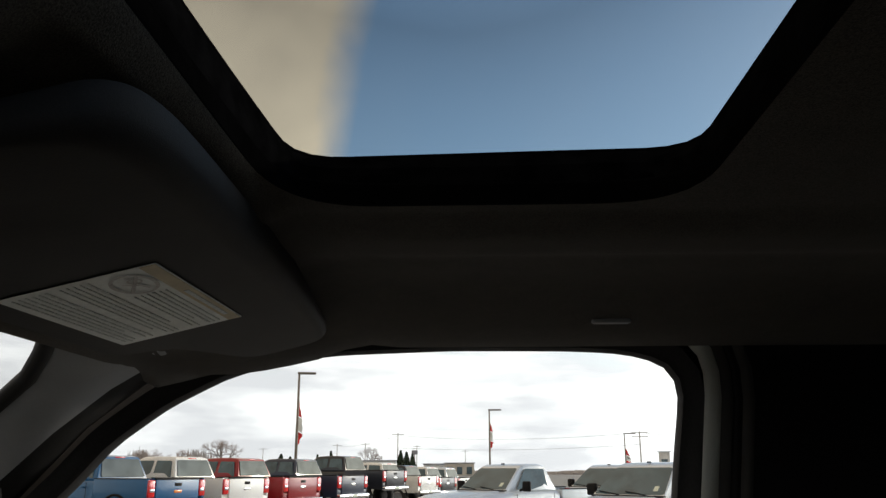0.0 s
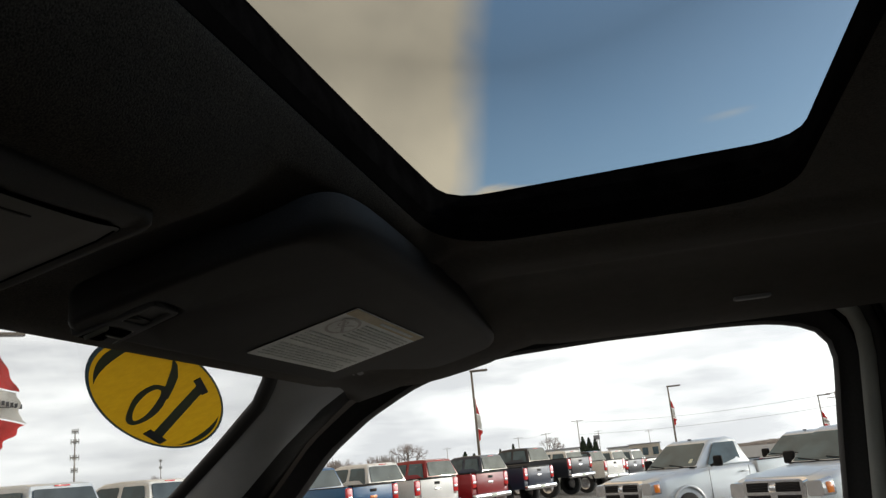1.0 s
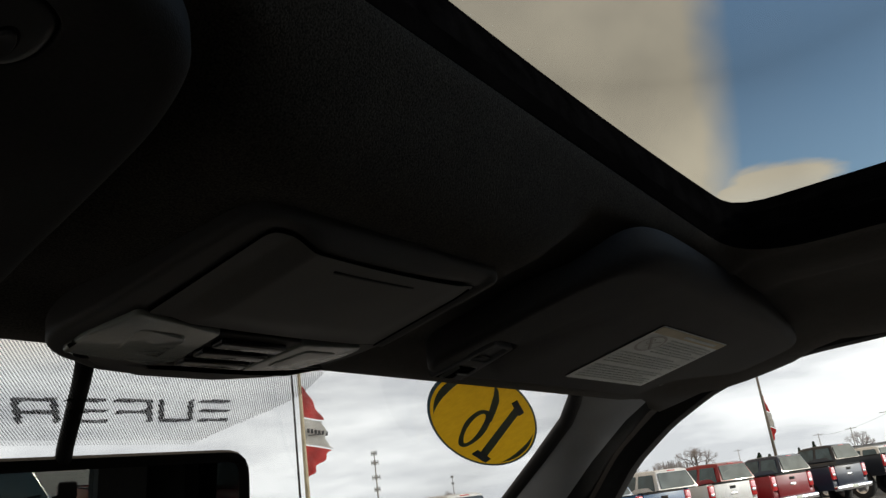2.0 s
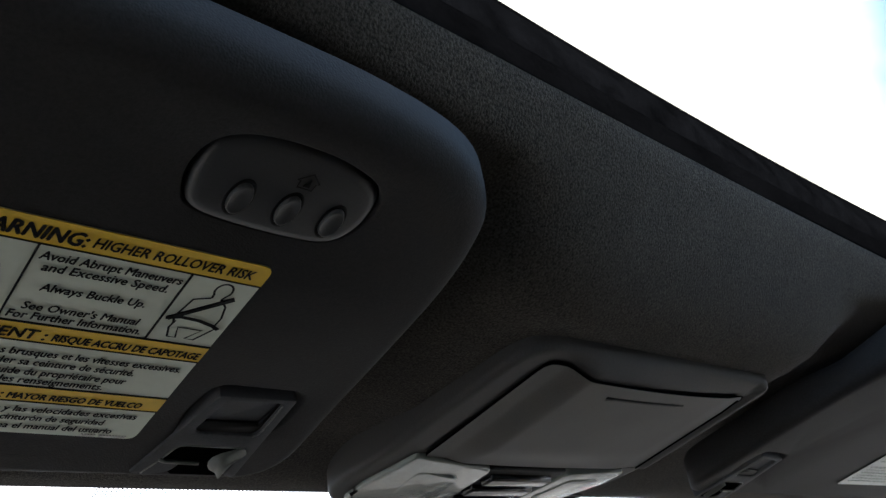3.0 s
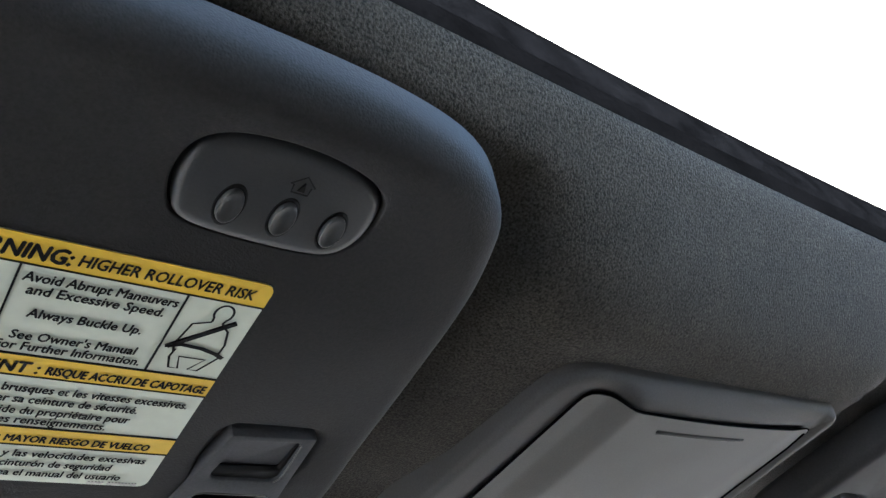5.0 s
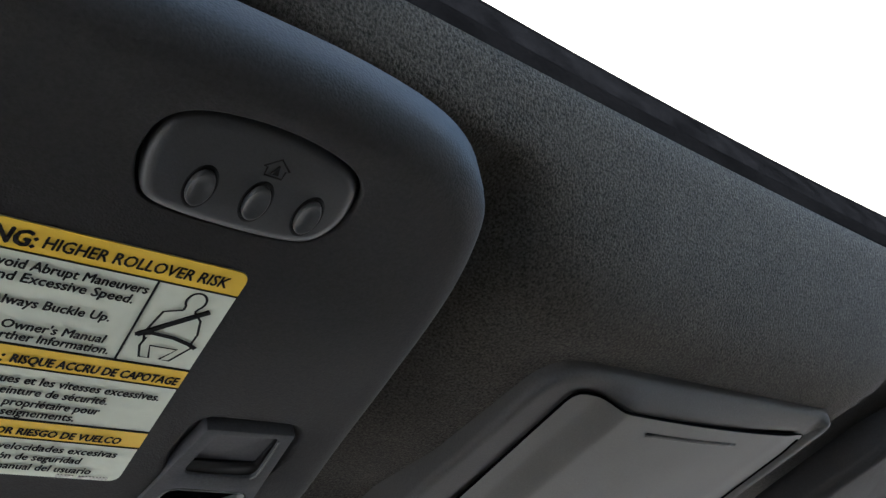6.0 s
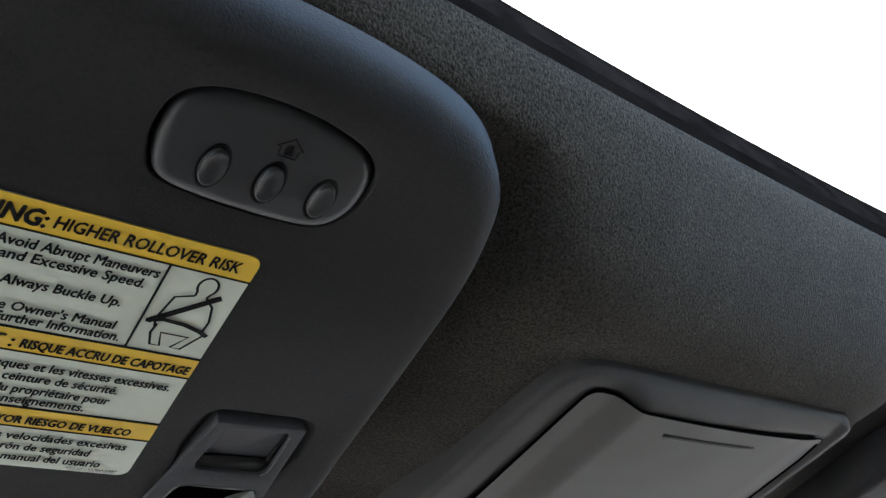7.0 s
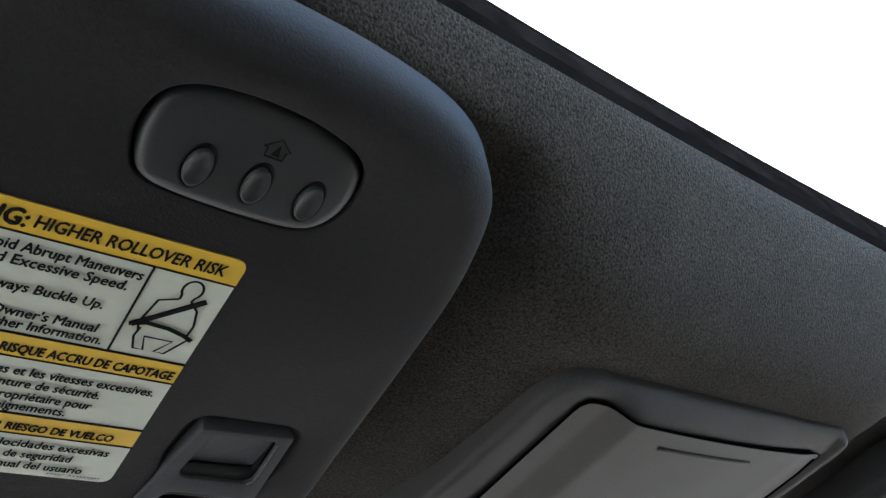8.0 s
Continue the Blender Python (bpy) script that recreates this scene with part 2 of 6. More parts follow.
def loops(bm, rings, close=True, cap0=False, cap1=False):
    """Skins a run of rings of points, all alike in length."""
    vs = [[bm.verts.new(p) for p in ring] for ring in rings]
    n = len(vs[0])
    for a, b in zip(vs, vs[1:]):
        for i in range(n if close else n - 1):
            j = (i + 1) % n
            bm.faces.new((a[i], a[j], b[j], b[i]))
    if cap0:
        bm.faces.new(list(reversed(vs[0])))
    if cap1:
        bm.faces.new(vs[-1])
    return vs


def tube(bm, pts, r, n=10, taper=None):
    """A round bar along points; taper: its radius at the far end."""
    pts = [Vector(p) for p in pts]
    rings = []
    for i, p in enumerate(pts):
        d = (pts[min(i + 1, len(pts) - 1)] - pts[max(i - 1, 0)]).normalized()
        a = d.orthogonal().normalized() if abs(d.z) > 0.9 else d.cross(Vector((0, 0, 1))).normalized()
        b = d.cross(a)
        rr = r if taper is None else r + (taper - r) * i / (len(pts) - 1)
        rings.append([p + rr * (math.cos(k * math.tau / n) * a + math.sin(k * math.tau / n) * b) for k in range(n)])
    loops(bm, rings, True, True, True)
    return bm


def rounded(pts, radius, seg=6):
    """A closed outline with its corners rounded."""
    out, n = [], len(pts)
    for i in range(n):
        p, a, b = Vector(pts[i]).to_2d(), Vector(pts[i - 1]).to_2d(), Vector(pts[(i + 1) % n]).to_2d()
        r = radius[i] if isinstance(radius, (list, tuple)) else radius
        u, v = (a - p), (b - p)
        k = min(r, u.length * 0.48, v.length * 0.48)
        p0, p1 = p + u.normalized() * k, p + v.normalized() * k
        for s in range(seg + 1):
            f = s / seg
            out.append(((1 - f) ** 2 * p0 + 2 * f * (1 - f) * p + f * f * p1)[:])
    return out


def resample(pts, n):
    """A closed outline with n points at even steps."""
    pts = [Vector(p) for p in pts]
    pts.append(pts[0])
    acc = [0.0]
    for a, b in zip(pts, pts[1:]):
        acc.append(acc[-1] + (b - a).length)
    out, k = [], 0
    for i in range(n):
        s = acc[-1] * i / n
        while acc[k + 1] < s:
            k += 1
        f = (s - acc[k]) / max(acc[k + 1] - acc[k], 1e-9)
        out.append((pts[k].lerp(pts[k + 1], f))[:])
    return out


def area2(pts):
    return sum(a[0] * b[1] - b[0] * a[1] for a, b in zip(pts, pts[1:] + pts[:1])) / 2


def inset(pts, d):
    """An outline drawn in by d (counted inwards)."""
    n, s = len(pts), 1 if area2(pts) > 0 else -1
    out = []
    for i in range(n):
        a, b = Vector(pts[i - 1]), Vector(pts[(i + 1) % n])
        t = (b - a).normalized()
        out.append((pts[i][0] - s * t.y * d, pts[i][1] + s * t.x * d))
    return out


def pad(bm, outline, zf, thick, edge, seg=5, top_edge=0.0, dome=0.0):
    """A cushion that hangs with its lower face on z = zf(x, y), rounded at its rim; outline in x, y."""
    if area2(outline) < 0:
        outline = outline[::-1]
    rings = []
    for k in range(seg + 1):
        a = math.pi / 2 * k / seg
        d, h = edge * (1 - math.sin(a)), edge * (1 - math.cos(a))
        rings.append([(x, y, zf(x, y) + h) for x, y in inset(outline, d)])
    if top_edge:
        rings.append([(x, y, zf(x, y) + thick - top_edge) for x, y in outline])
        rings.append([(x, y, zf(x, y) + thick) for x, y in inset(outline, top_edge)])
    else:
        rings.append([(x, y, zf(x, y) + thick) for x, y in outline])
    vs = loops(bm, rings)
    bm.faces.new(list(reversed(vs[0])))
    bm.faces.new(vs[-1])
    bmesh.ops.recalc_face_normals(bm, faces=bm.faces)
    return bm


def smooth01(x):
    x = min(max(x, 0.0), 1.0)
    return x * x * (3 - 2 * x)


def lettering(body, size, align="LEFT", bold=0.0, shear=0.0):
    """The mesh of a line of writing, in its own x, y plane."""
    cu = bpy.data.curves.new("line", "FONT")
    cu.body, cu.size, cu.align_x, cu.shear, cu.offset = body, size, align, shear, bold
    cu.resolution_u = 2
    ob = new("line", cu)
    dg = bpy.context.evaluated_depsgraph_get()
    dg.update()
    me = bpy.data.meshes.new_from_object(ob.evaluated_get(dg))
    bpy.data.objects.remove(ob)
    bpy.data.curves.remove(cu)
    return me


def write(bm, body, size, m, align="LEFT", bold=0.0, shear=0.0, width=None):
    """Adds a line of writing to bm at the pose m; width: the width to which it is set."""
    me = lettering(body, size, align, bold, shear)
    k = Matrix.Identity(4)
    if width and len(me.vertices):
        xs = [v.co.x for v in me.vertices]
        k = Matrix.Diagonal((width / (max(xs) - min(xs)), 1, 1, 1))
    me.transform(m @ k)
    bm.from_mesh(me)
    bpy.data.meshes.remove(me)


# ---- cab: shapes of the ceiling ----
def visor_z(x, y):
    return 1.7437 - 0.2356 * y


def console_z(x, y):
    # the middle swells towards the seats and falls off in a crease on the driver's side
    if x > -0.03:
        swell = max(0.005 * (1 - ((x + 0.03) / 0.105) ** 2), 0)
    else:
        swell = 0.005 - 0.0048 * smooth01((-x - 0.0440) / 0.0150)
    return 1.80 - 0.19 * (min(y, -0.146) + 0.22) - 0.10 * max(y + 0.146, 0) - swell * (1 - 0.6 * smooth01((y + 0.168) / 0.02)) * (1 - smooth01((-0.2215 - y) / 0.0085))


def crown(x, y, half):
    """How far the front of the sunroof's opening arches up, from its middle to its corners."""
    return max(1 - (x / half) ** 2, 0) * smooth01((y + 0.42) / 0.10)


def headliner_z(x, y):
    """The ceiling's lower face."""
    ax = abs(x)
    arch = max(1 - (ax / 0.325) ** 2, 0)
    lip_y, lip_z = -0.3018 + 0.0178 * arch, 1.838 + 0.020 * arch
    if y > lip_y:
        f = math.sin(math.pi / 2 * min((y - lip_y) / (-0.2295 - lip_y), 1) ** 0.95)
        # it comes down further to the console's rim
        z = lip_z - (lip_z - 1.8105 + 0.0040 * (1 - smooth01((ax - 0.070) / 0.04))) * f - 0.15 * (min(max(y, -0.228), -0.165) + 0.228)
    else:
        z = 1.838 + 0.020 * crown(x, y, 0.325)
    # hollows for the sun visors
    hx = smooth01((ax - 0.098) / 0.044) * (1 - smooth01((ax - 0.66) / 0.05))
    hy = smooth01((y + 0.296) / 0.03) * (1 - smooth01((y + 0.125) / 0.035))
    h = hx * hy
    z = z * (1 - h) + max(z, visor_z(x, y) + 0.030 - 0.014 * smooth01((ax - 0.25) / 0.15)) * h
    if y > -0.13:
        k = smooth01((y + 0.13) / 0.045)
        z = z * (1 - k) + 1.788 * k
    # the side rails: a lip round the sunroof, a shallow trough, then down to the doors
    if ax > 0.34:
        side = 1.838 - 0.006 * smooth01((ax - 0.33) / 0.05) + 0.014 * smooth01((ax - 0.40) / 0.08) - 0.028 * smooth01((ax - 0.52) / 0.20)
        w = smooth01((-0.22 - y) / 0.12)
        z = z * (1 - w) + side * w
        if y > -0.34:
            z -= 0.010 * smooth01((ax - 0.62) / 0.12) * smooth01((y + 0.34) / 0.15)
    return z


def bowed(pts, k):
    """An outline whose front edge bows: its ends lie further back."""
    return [(x, y - k * x * x * smooth01((y + 0.46) / 0.14)) for x, y in resample(pts, 400)]


ROOF_OPEN = bowed(rounded([(-0.325, -0.2830), (0.325, -0.2830), (0.325, -0.529), (-0.325, -0.529)], 0.055, 8), 0.169)
GLASS_OPEN = bowed(rounded([(-0.430, -0.2590), (0.430, -0.2590), (0.419, -0.5620), (-0.419, -0.5620)], 0.035, 8), 0.127)


def matched(outline, rect, n_side=44):
    """Points of an outline and of a rectangle round it, paired along rays, for skins between the two."""
    x0, x1, y0, y1 = rect
    cx, cy = 0.0, -0.42
    outer = []
    for i in range(n_side):
        outer.append((x0 + (x1 - x0) * i / n_side, y1))
    for i in range(n_side):
        outer.append((x1, y1 + (y0 - y1) * i / n_side))
    for i in range(n_side):
        outer.append((x1 + (x0 - x1) * i / n_side, y0))
    for i in range(n_side):
        outer.append((x0, y0 + (y1 - y0) * i / n_side))
    inner = resample(outline, 400)
    pairs = []
    hx, hy0 = max(p[0] for p in outline), min(p[1] for p in outline)
    hy1 = max(p[1] for p in outline)
    for ox, oy in outer:
        # the target on the opening's own rectangle, at the same share of each side
        tx = hx * (ox / max(abs(x0), abs(x1)))
        ty = hy0 + (hy1 - hy0) * (oy - y0) / (y1 - y0)
        pairs.append((min(inner, key=lambda p: (p[0] - tx) ** 2 + (p[1] - ty) ** 2), (ox, oy)))
    return pairs


def build_headliner():
    bm = bmesh.new()
    pairs = matched(ROOF_OPEN, (-0.735, 0.735, -1.75, -0.079), 60)
    rings = []
    # the lip, then the spread
    rings.append([(*i, 1.838 + 0.020 * crown(*i, 0.325)) for i, o in pairs])
    steps = 46
    for k in range(1, steps + 1):
        f = (k / steps) ** 1.25
        ring = []
        for i, o in pairs:
            x, y = i[0] + (o[0] - i[0]) * f, i[1] + (o[1] - i[1]) * f
            ring.append((x, y, headliner_z(x, y)))
        rings.append(ring)
    loops(bm, rings)
    bmesh.ops.recalc_face_normals(bm, faces=bm.faces)
    # loose fibres along the cut front edge
    rng = random.Random(7)
    for k in range(900):
        x = rng.uniform(-0.31, 0.31)
        y = -0.2830 - 0.169 * x * x + rng.uniform(0.0, 0.0012)
        p = Vector((x, y, headliner_z(x, y) + 0.0002))
        q = p + Vector((rng.uniform(-0.0008, 0.0008), -rng.uniform(0.0002, 0.0012), rng.uniform(-0.0006, 0.0008)))
        e = Vector((rng.uniform(0.00005, 0.00016), 0, 0.00004))
        bm.faces.new([bm.verts.new(v) for v in (p - e, p + e, q)])
    return tagged(part("ceiling", bm, HEADLINER, smooth=60), "charcoal woven cloth headliner with a sunroof opening", "headliner", kind="structure")


build_headliner()


def build_roof():
    bm = bmesh.new()
    pairs = matched(inset(resample(GLASS_OPEN, 200), -0.075), (-0.80, 0.80, -1.85, -0.10), 30)
    # an unseen rise behind the sunroof, added to keep low sun off the lip
    behind = lambda p: 0.030 * smooth01((-0.57 - p[1]) / 0.05) * (1 - smooth01((abs(p[0]) - 0.36) / 0.10))
    loops(bm, [[(*i, 1.926) for i, o in pairs], [(*o, 1.90) for i, o in pairs], [(*o, 1.930 + behind(o)) for i, o in pairs], [(*i, 1.930 + behind(i)) for i, o in pairs], [(*i, 1.926) for i, o in pairs]])
    bmesh.ops.recalc_face_normals(bm, faces=bm.faces)
    tagged(part("roof", bm, BLACK), "outer steel roof skin of the cab", "roof", kind="structure")


build_roof()


def build_sunroof():
    top = thing("sunroof", "tinted glass sunroof in a black frame, closed", "sunroof")
    a, b = resample(ROOF_OPEN, 160), resample(GLASS_OPEN, 160)
    mixr = lambda f: [(p[0] + (q[0] - p[0]) * f, p[1] + (q[1] - p[1]) * f) for p, q in zip(a, b)]
    bm = bmesh.new()
    prof = [(0.0, 1.838), (0.05, 1.8405), (0.25, 1.8430), (0.38, 1.8450), (0.39, 1.8640), (0.41, 1.8660), (0.62, 1.8680), (0.85, 1.8720), (0.86, 1.8940), (0.97, 1.9040), (1.0, 1.9095), (1.25, 1.9110)]
    up = lambda x, y, f: 0.020 * crown(x, y, 0.325) * max(1 - f, 0) + 0.013 * crown(x, y, 0.43) * min(f, 1)
    loops(bm, [[(x, y, z + up(x, y, f)) for x, y in mixr(f)] for f, z in prof[:8]])
    bmesh.ops.recalc_face_normals(bm, faces=bm.faces)
    part("frame", bm, FRAME, top)
    bm = bmesh.new()
    loops(bm, [[(x, y, z + up(x, y, f)) for x, y in mixr(f)] for f, z in prof[7:]])
    bmesh.ops.recalc_face_normals(bm, faces=bm.faces)
    part("upper_frame", bm, GLOSSFRAME, top, "black semi-gloss upper frame")
    bm = bmesh.new()
    loops(bm, [[(x, y, z + up(x, y, f)) for x, y in mixr(f)] for f, z in ((1.0, 1.9095), (0.985, 1.907), (0.985, 1.903), (1.02, 1.901))])
    part("seal", bm, FRAME, top, "black rubber seal")
    bm = bmesh.new()
    loops(bm, [[(x, y, 1.9265) for x, y in inset(b, -0.085)], [(x, y, 1.9305) for x, y in inset(b, -0.085)]], True, True, True)
    part("glass", bm, TINTED, top, "tinted glass panel").visible_shadow = False
    # two thin strips along the front of the shaft
    for f, g, z, dz, start in ((0.398, 0.405, 1.8646, 0.0005, -0.24), (0.03, 0.06, 1.8386, 0.0022, 0.02)):
        bm = bmesh.new()
        low = sorted((x, y, z + up(x, y, f)) for x, y in mixr(f) if y > -0.32 and start < x < 0.28)
        high = sorted((x, y - 0.0004, z + dz + up(x, y, g)) for x, y in mixr(g) if y > -0.32 and start < x < 0.28)
        n = min(len(low), len(high))
        loops(bm, [low[:n], high[:n], [(x, y + 0.0008, z) for x, y, z in high[:n]]], close=False)
        part("edge_strip", bm, FRAME, top)
    # guide rails and cable blocks along both sides
    for s in (-1, 1):
        bm = bmesh.new()
        box(bm, s * 0.392, s * 0.402, -0.545, -0.30, 1.866, 1.874, 0.002)
        part("guide_rail", bm, GLOSSBLACK, top)
        for y0, y1 in ((-0.36, -0.335), (-0.50, -0.492), (-0.525, -0.513)):
            bm = bmesh.new()
            box(bm, s * 0.385, s * 0.409, y0, y1, 1.868, 1.880, 0.003)
            part("slider", bm, FRAME, top)


build_sunroof()

# ---- cab: side walls, doors, pillars ----
WINDOW = [(0.34, 1.25), (0.30, 1.37), (0.20, 1.485), (0.105, 1.592), (0.018, 1.674), (-0.022, 1.720), (-0.078, 1.760), (-0.140, 1.791),
          (-0.200, 1.808), (-0.262, 1.8155), (-0.385, 1.8195), (-0.507, 1.8185), (-0.560, 1.8160), (-0.590, 1.8105), (-0.611, 1.8020), (-0.622, 1.788), (-0.6248, 1.769), (-0.6116, 1.674), (-0.560, 1.25)]


def build_door(s):
    """A front door: window frame, belt panel, glass; s: +1 passenger side, -1 driver's side."""
    name = "door_1" if s > 0 else "door_2"
    top = thing(name, "closed front door with a dark window frame", "door", kind="structure")
    win = resample(rounded(WINDOW, 0.016, 5), 150)
    out = inset(win, -0.021)
    bm = bmesh.new()
    x = lambda y, z, d: s * (0.770 + d - 0.06 * max(z - 1.815, -0.1))
    prof = [(0.0, 0.006), (0.0, -0.006), (0.10, -0.012), (0.35, -0.014), (0.6, -0.020), (1.0, -0.026), (1.0, 0.012), (3.2, 0.016), (3.2, 0.03)]
    loops(bm, [[(x(p[0], p[1], d), p[0] + (q[0] - p[0]) * f, p[1] + (q[1] - p[1]) * f) for p, q in zip(win, out)] for f, d in prof])
    bmesh.ops.recalc_face_normals(bm, faces=bm.faces)
    part("window_frame", bm, RUBBER, top, "black window frame and rubber run")
    bm = bmesh.new()
    ring = inset(win, -0.004)
    loops(bm, [[(s * 0.772, *p) for p in ring], [(s * 0.776, *p) for p in ring]], True, True, True)
    part("pane", bm, CLEAR, top, "clear side window").visible_shadow = False
    bm = bmesh.new()
    box(bm, s * 0.70, s * 0.83, -0.66, 0.45, GROUND + 0.55, 1.245, 0.03, 3)
    part("door_panel", bm, DASH, top)


for side_sign in (1, -1):
    build_door(side_sign)


def build_side_wall(s):
    """The body side behind and above the door."""
    bm = bmesh.new()
    box(bm, s * 0.752, s * 0.84, -0.92, -0.668, GROUND + 0.5, 1.93)
    box(bm, s * 0.752, s * 0.84, -1.80, -1.52, GROUND + 0.5, 1.93)
    box(bm, s * 0.752, s * 0.84, -1.52, -0.92, GROUND + 0.5, 1.25)
    box(bm, s * 0.752, s * 0.84, -1.52, -0.92, 1.79, 1.93)
    box(bm, s * 0.742, s * 0.84, -0.668, -0.05, 1.862, 1.93)
    box(bm, s * 0.788, s * 0.84, -0.75, -0.642, GROUND + 0.5, 1.93)
    box(bm, s * 0.788, s * 0.84, -0.668, -0.05, 1.832, 1.93)
    tagged(part("wall_east" if s > 0 else "wall_west", bm, BLACK, smooth=0), "dark inner body side", "wall", kind="structure")
    w = thing("window_2" if s > 0 else "window_3", "unseen rear door window, tinted dark to hold back light", "window", kind="structure")
    bm = bmesh.new()
    box(bm, s * 0.790, s * 0.794, -1.53, -0.91, 1.24, 1.80)
    part("pane", bm, DIM_GLASS, w).visible_shadow = False
    # trims behind the door: narrow upright mouldings that bend forward at their tops
    p = thing("door_pillar_trim", "grey plastic pillar trim behind the front door", "pillar trim", kind="structure")
    front = [(-0.6230, 1.8275), (-0.6300, 1.8215), (-0.6403, 1.8090), (-0.6446, 1.7914), (-0.6446, 1.7680), (-0.6331, 1.6740), (-0.5760, 1.2000)]
    for name, d0, d1, proud, x, mat, label in (("column", 0.0, 0.0170, 0.0050, 0.747, DOOR_PILLAR, ""), ("seal_carrier", 0.0172, 0.0290, 0.0020, 0.749, PLASTIC, "dark plastic moulding"),
                                               ("door_seal", 0.0292, 0.0400, 0.0060, 0.757, RUBBER, "black rubber door seal"), ("belt_cover", 0.0402, 0.0525, 0.0040, 0.752, PLASTIC, "dark plastic belt cover")):
        rings = []
        for k in range(25):
            f = k / 24 * (len(front) - 1)
            a = min(int(f), len(front) - 2)
            q = Vector(front[a]).lerp(Vector(front[a + 1]), f - a)
            n = Vector(front[min(a + 1, len(front) - 1)]) - Vector(front[max(a - 1, 0)])
            n = Vector((n.y, -n.x)).normalized()
            grow = smooth01((f + 0.4) / 2.2)
            rings.append([(s * (x - proud * math.sin(math.pi * i / 6) ** 0.6), q.x + n.x * (d0 + (d1 - d0) * i / 6) * grow, q.y + n.y * (d0 + (d1 - d0) * i / 6) * grow) for i in range(7)])
        bm = bmesh.new()
        loops(bm, rings, close=False)
        bmesh.ops.recalc_face_normals(bm, faces=bm.faces)
        part(name, bm, mat, p, label, smooth=60)


for side_sign in (1, -1):
    build_side_wall(side_sign)


def build_front_pillar(s):
    p = thing("front_pillar_trim", "grey plastic windscreen pillar trim with a grab handle", "pillar trim", kind="structure")
    e1 = [(0.520, -0.075, 1.806), (0.548, -0.058, 1.798), (0.566, -0.046, 1.7915), (0.612, -0.010, 1.774), (0.662, 0.058, 1.740), (0.733, 0.165, 1.686), (0.800, 0.290, 1.622), (0.865, 0.450, 1.540)]
    e2 = [(0.745, -0.262, 1.838), (0.745, -0.200, 1.832), (0.745, -0.132, 1.815), (0.745, -0.062, 1.782), (0.748, -0.004, 1.738), (0.754, 0.044, 1.688), (0.766, 0.125, 1.605), (0.790, 0.260, 1.470)]
    bm = bmesh.new()
    rows = []
    for a, b in zip(e1, e2):
        a, b = Vector(a), Vector(b)
        row = []
        for k in range(13):
            f = k / 12
            q = a.lerp(b, f)
            bulge = math.sin(math.pi * f) ** 0.7
            q = q + Vector((-0.55, -0.55, -0.30)) * 0.030 * bulge
            row.append((s * q.x, q.y, q.z))
        rows.append(row)
    loops(bm, [r[:8] for r in rows[1:]], close=False)
    bmesh.ops.subdivide_edges(bm, edges=bm.edges, cuts=1, use_grid_fill=True, smooth=0.6)
    part("pillar", bm, PILLAR, p)
    # the darker half: black trim, and the pillar's shade put into the colour
    for sub in ([r[7:] for r in rows[1:]], rows[:2]):
        bm = bmesh.new()
        loops(bm, sub, close=False)
        bmesh.ops.subdivide_edges(bm, edges=bm.edges, cuts=1, use_grid_fill=True, smooth=0.6)
        part("pillar_dark_half", bm, PILLAR_DARK, p, "black trim beside the door, with the pillar's shade in its colour")
    bm = bmesh.new()
    tube(bm, [(s * (a[0] + 0.004), a[1] + 0.004, a[2] + 0.002) for a in e1], 0.0085, 8)
    part("edge_seal", bm, BLACK, p, "black ceramic edge and seal")
    bm = bmesh.new()
    pts = [(0.688, 0.058, 1.676), (0.683, 0.050, 1.655), (0.693, 0.066, 1.620), (0.712, 0.100, 1.560), (0.735, 0.145, 1.490), (0.756, 0.190, 1.455)]
    tube(bm, [(s * a, b, c) for a, b, c in pts], 0.011, 10)
    part("grab_handle", bm, BLACK, p, "black grab handle")


for side_sign in (1, -1):
    build_front_pillar(side_sign)

# windscreen
WS = 0.503


def ws_point(x, y, off=0.0):
    """A point on the windscreen; off: towards the cab."""
    return Vector((x, y, 1.7976 - WS * (y + 0.056))) - Vector((0, WS, 1)).normalized() * off


def build_windscreen():
    top = thing("windscreen", "clear raked windscreen with a dotted shade band", "windscreen", kind="structure")
    bm = bmesh.new()
    ring = [(-0.60, -0.115), (0.60, -0.115), (0.80, 0.16), (1.0, 0.62), (-1.0, 0.62), (-0.80, 0.16)]
    loops(bm, [[ws_point(x, y) for x, y in ring], [ws_point(x, y, -0.005) for x, y in ring]], True, True, True)
    part("pane", bm, CLEAR, top, "clear windscreen glass").visible_shadow = False
    return top


windscreen = build_windscreen()


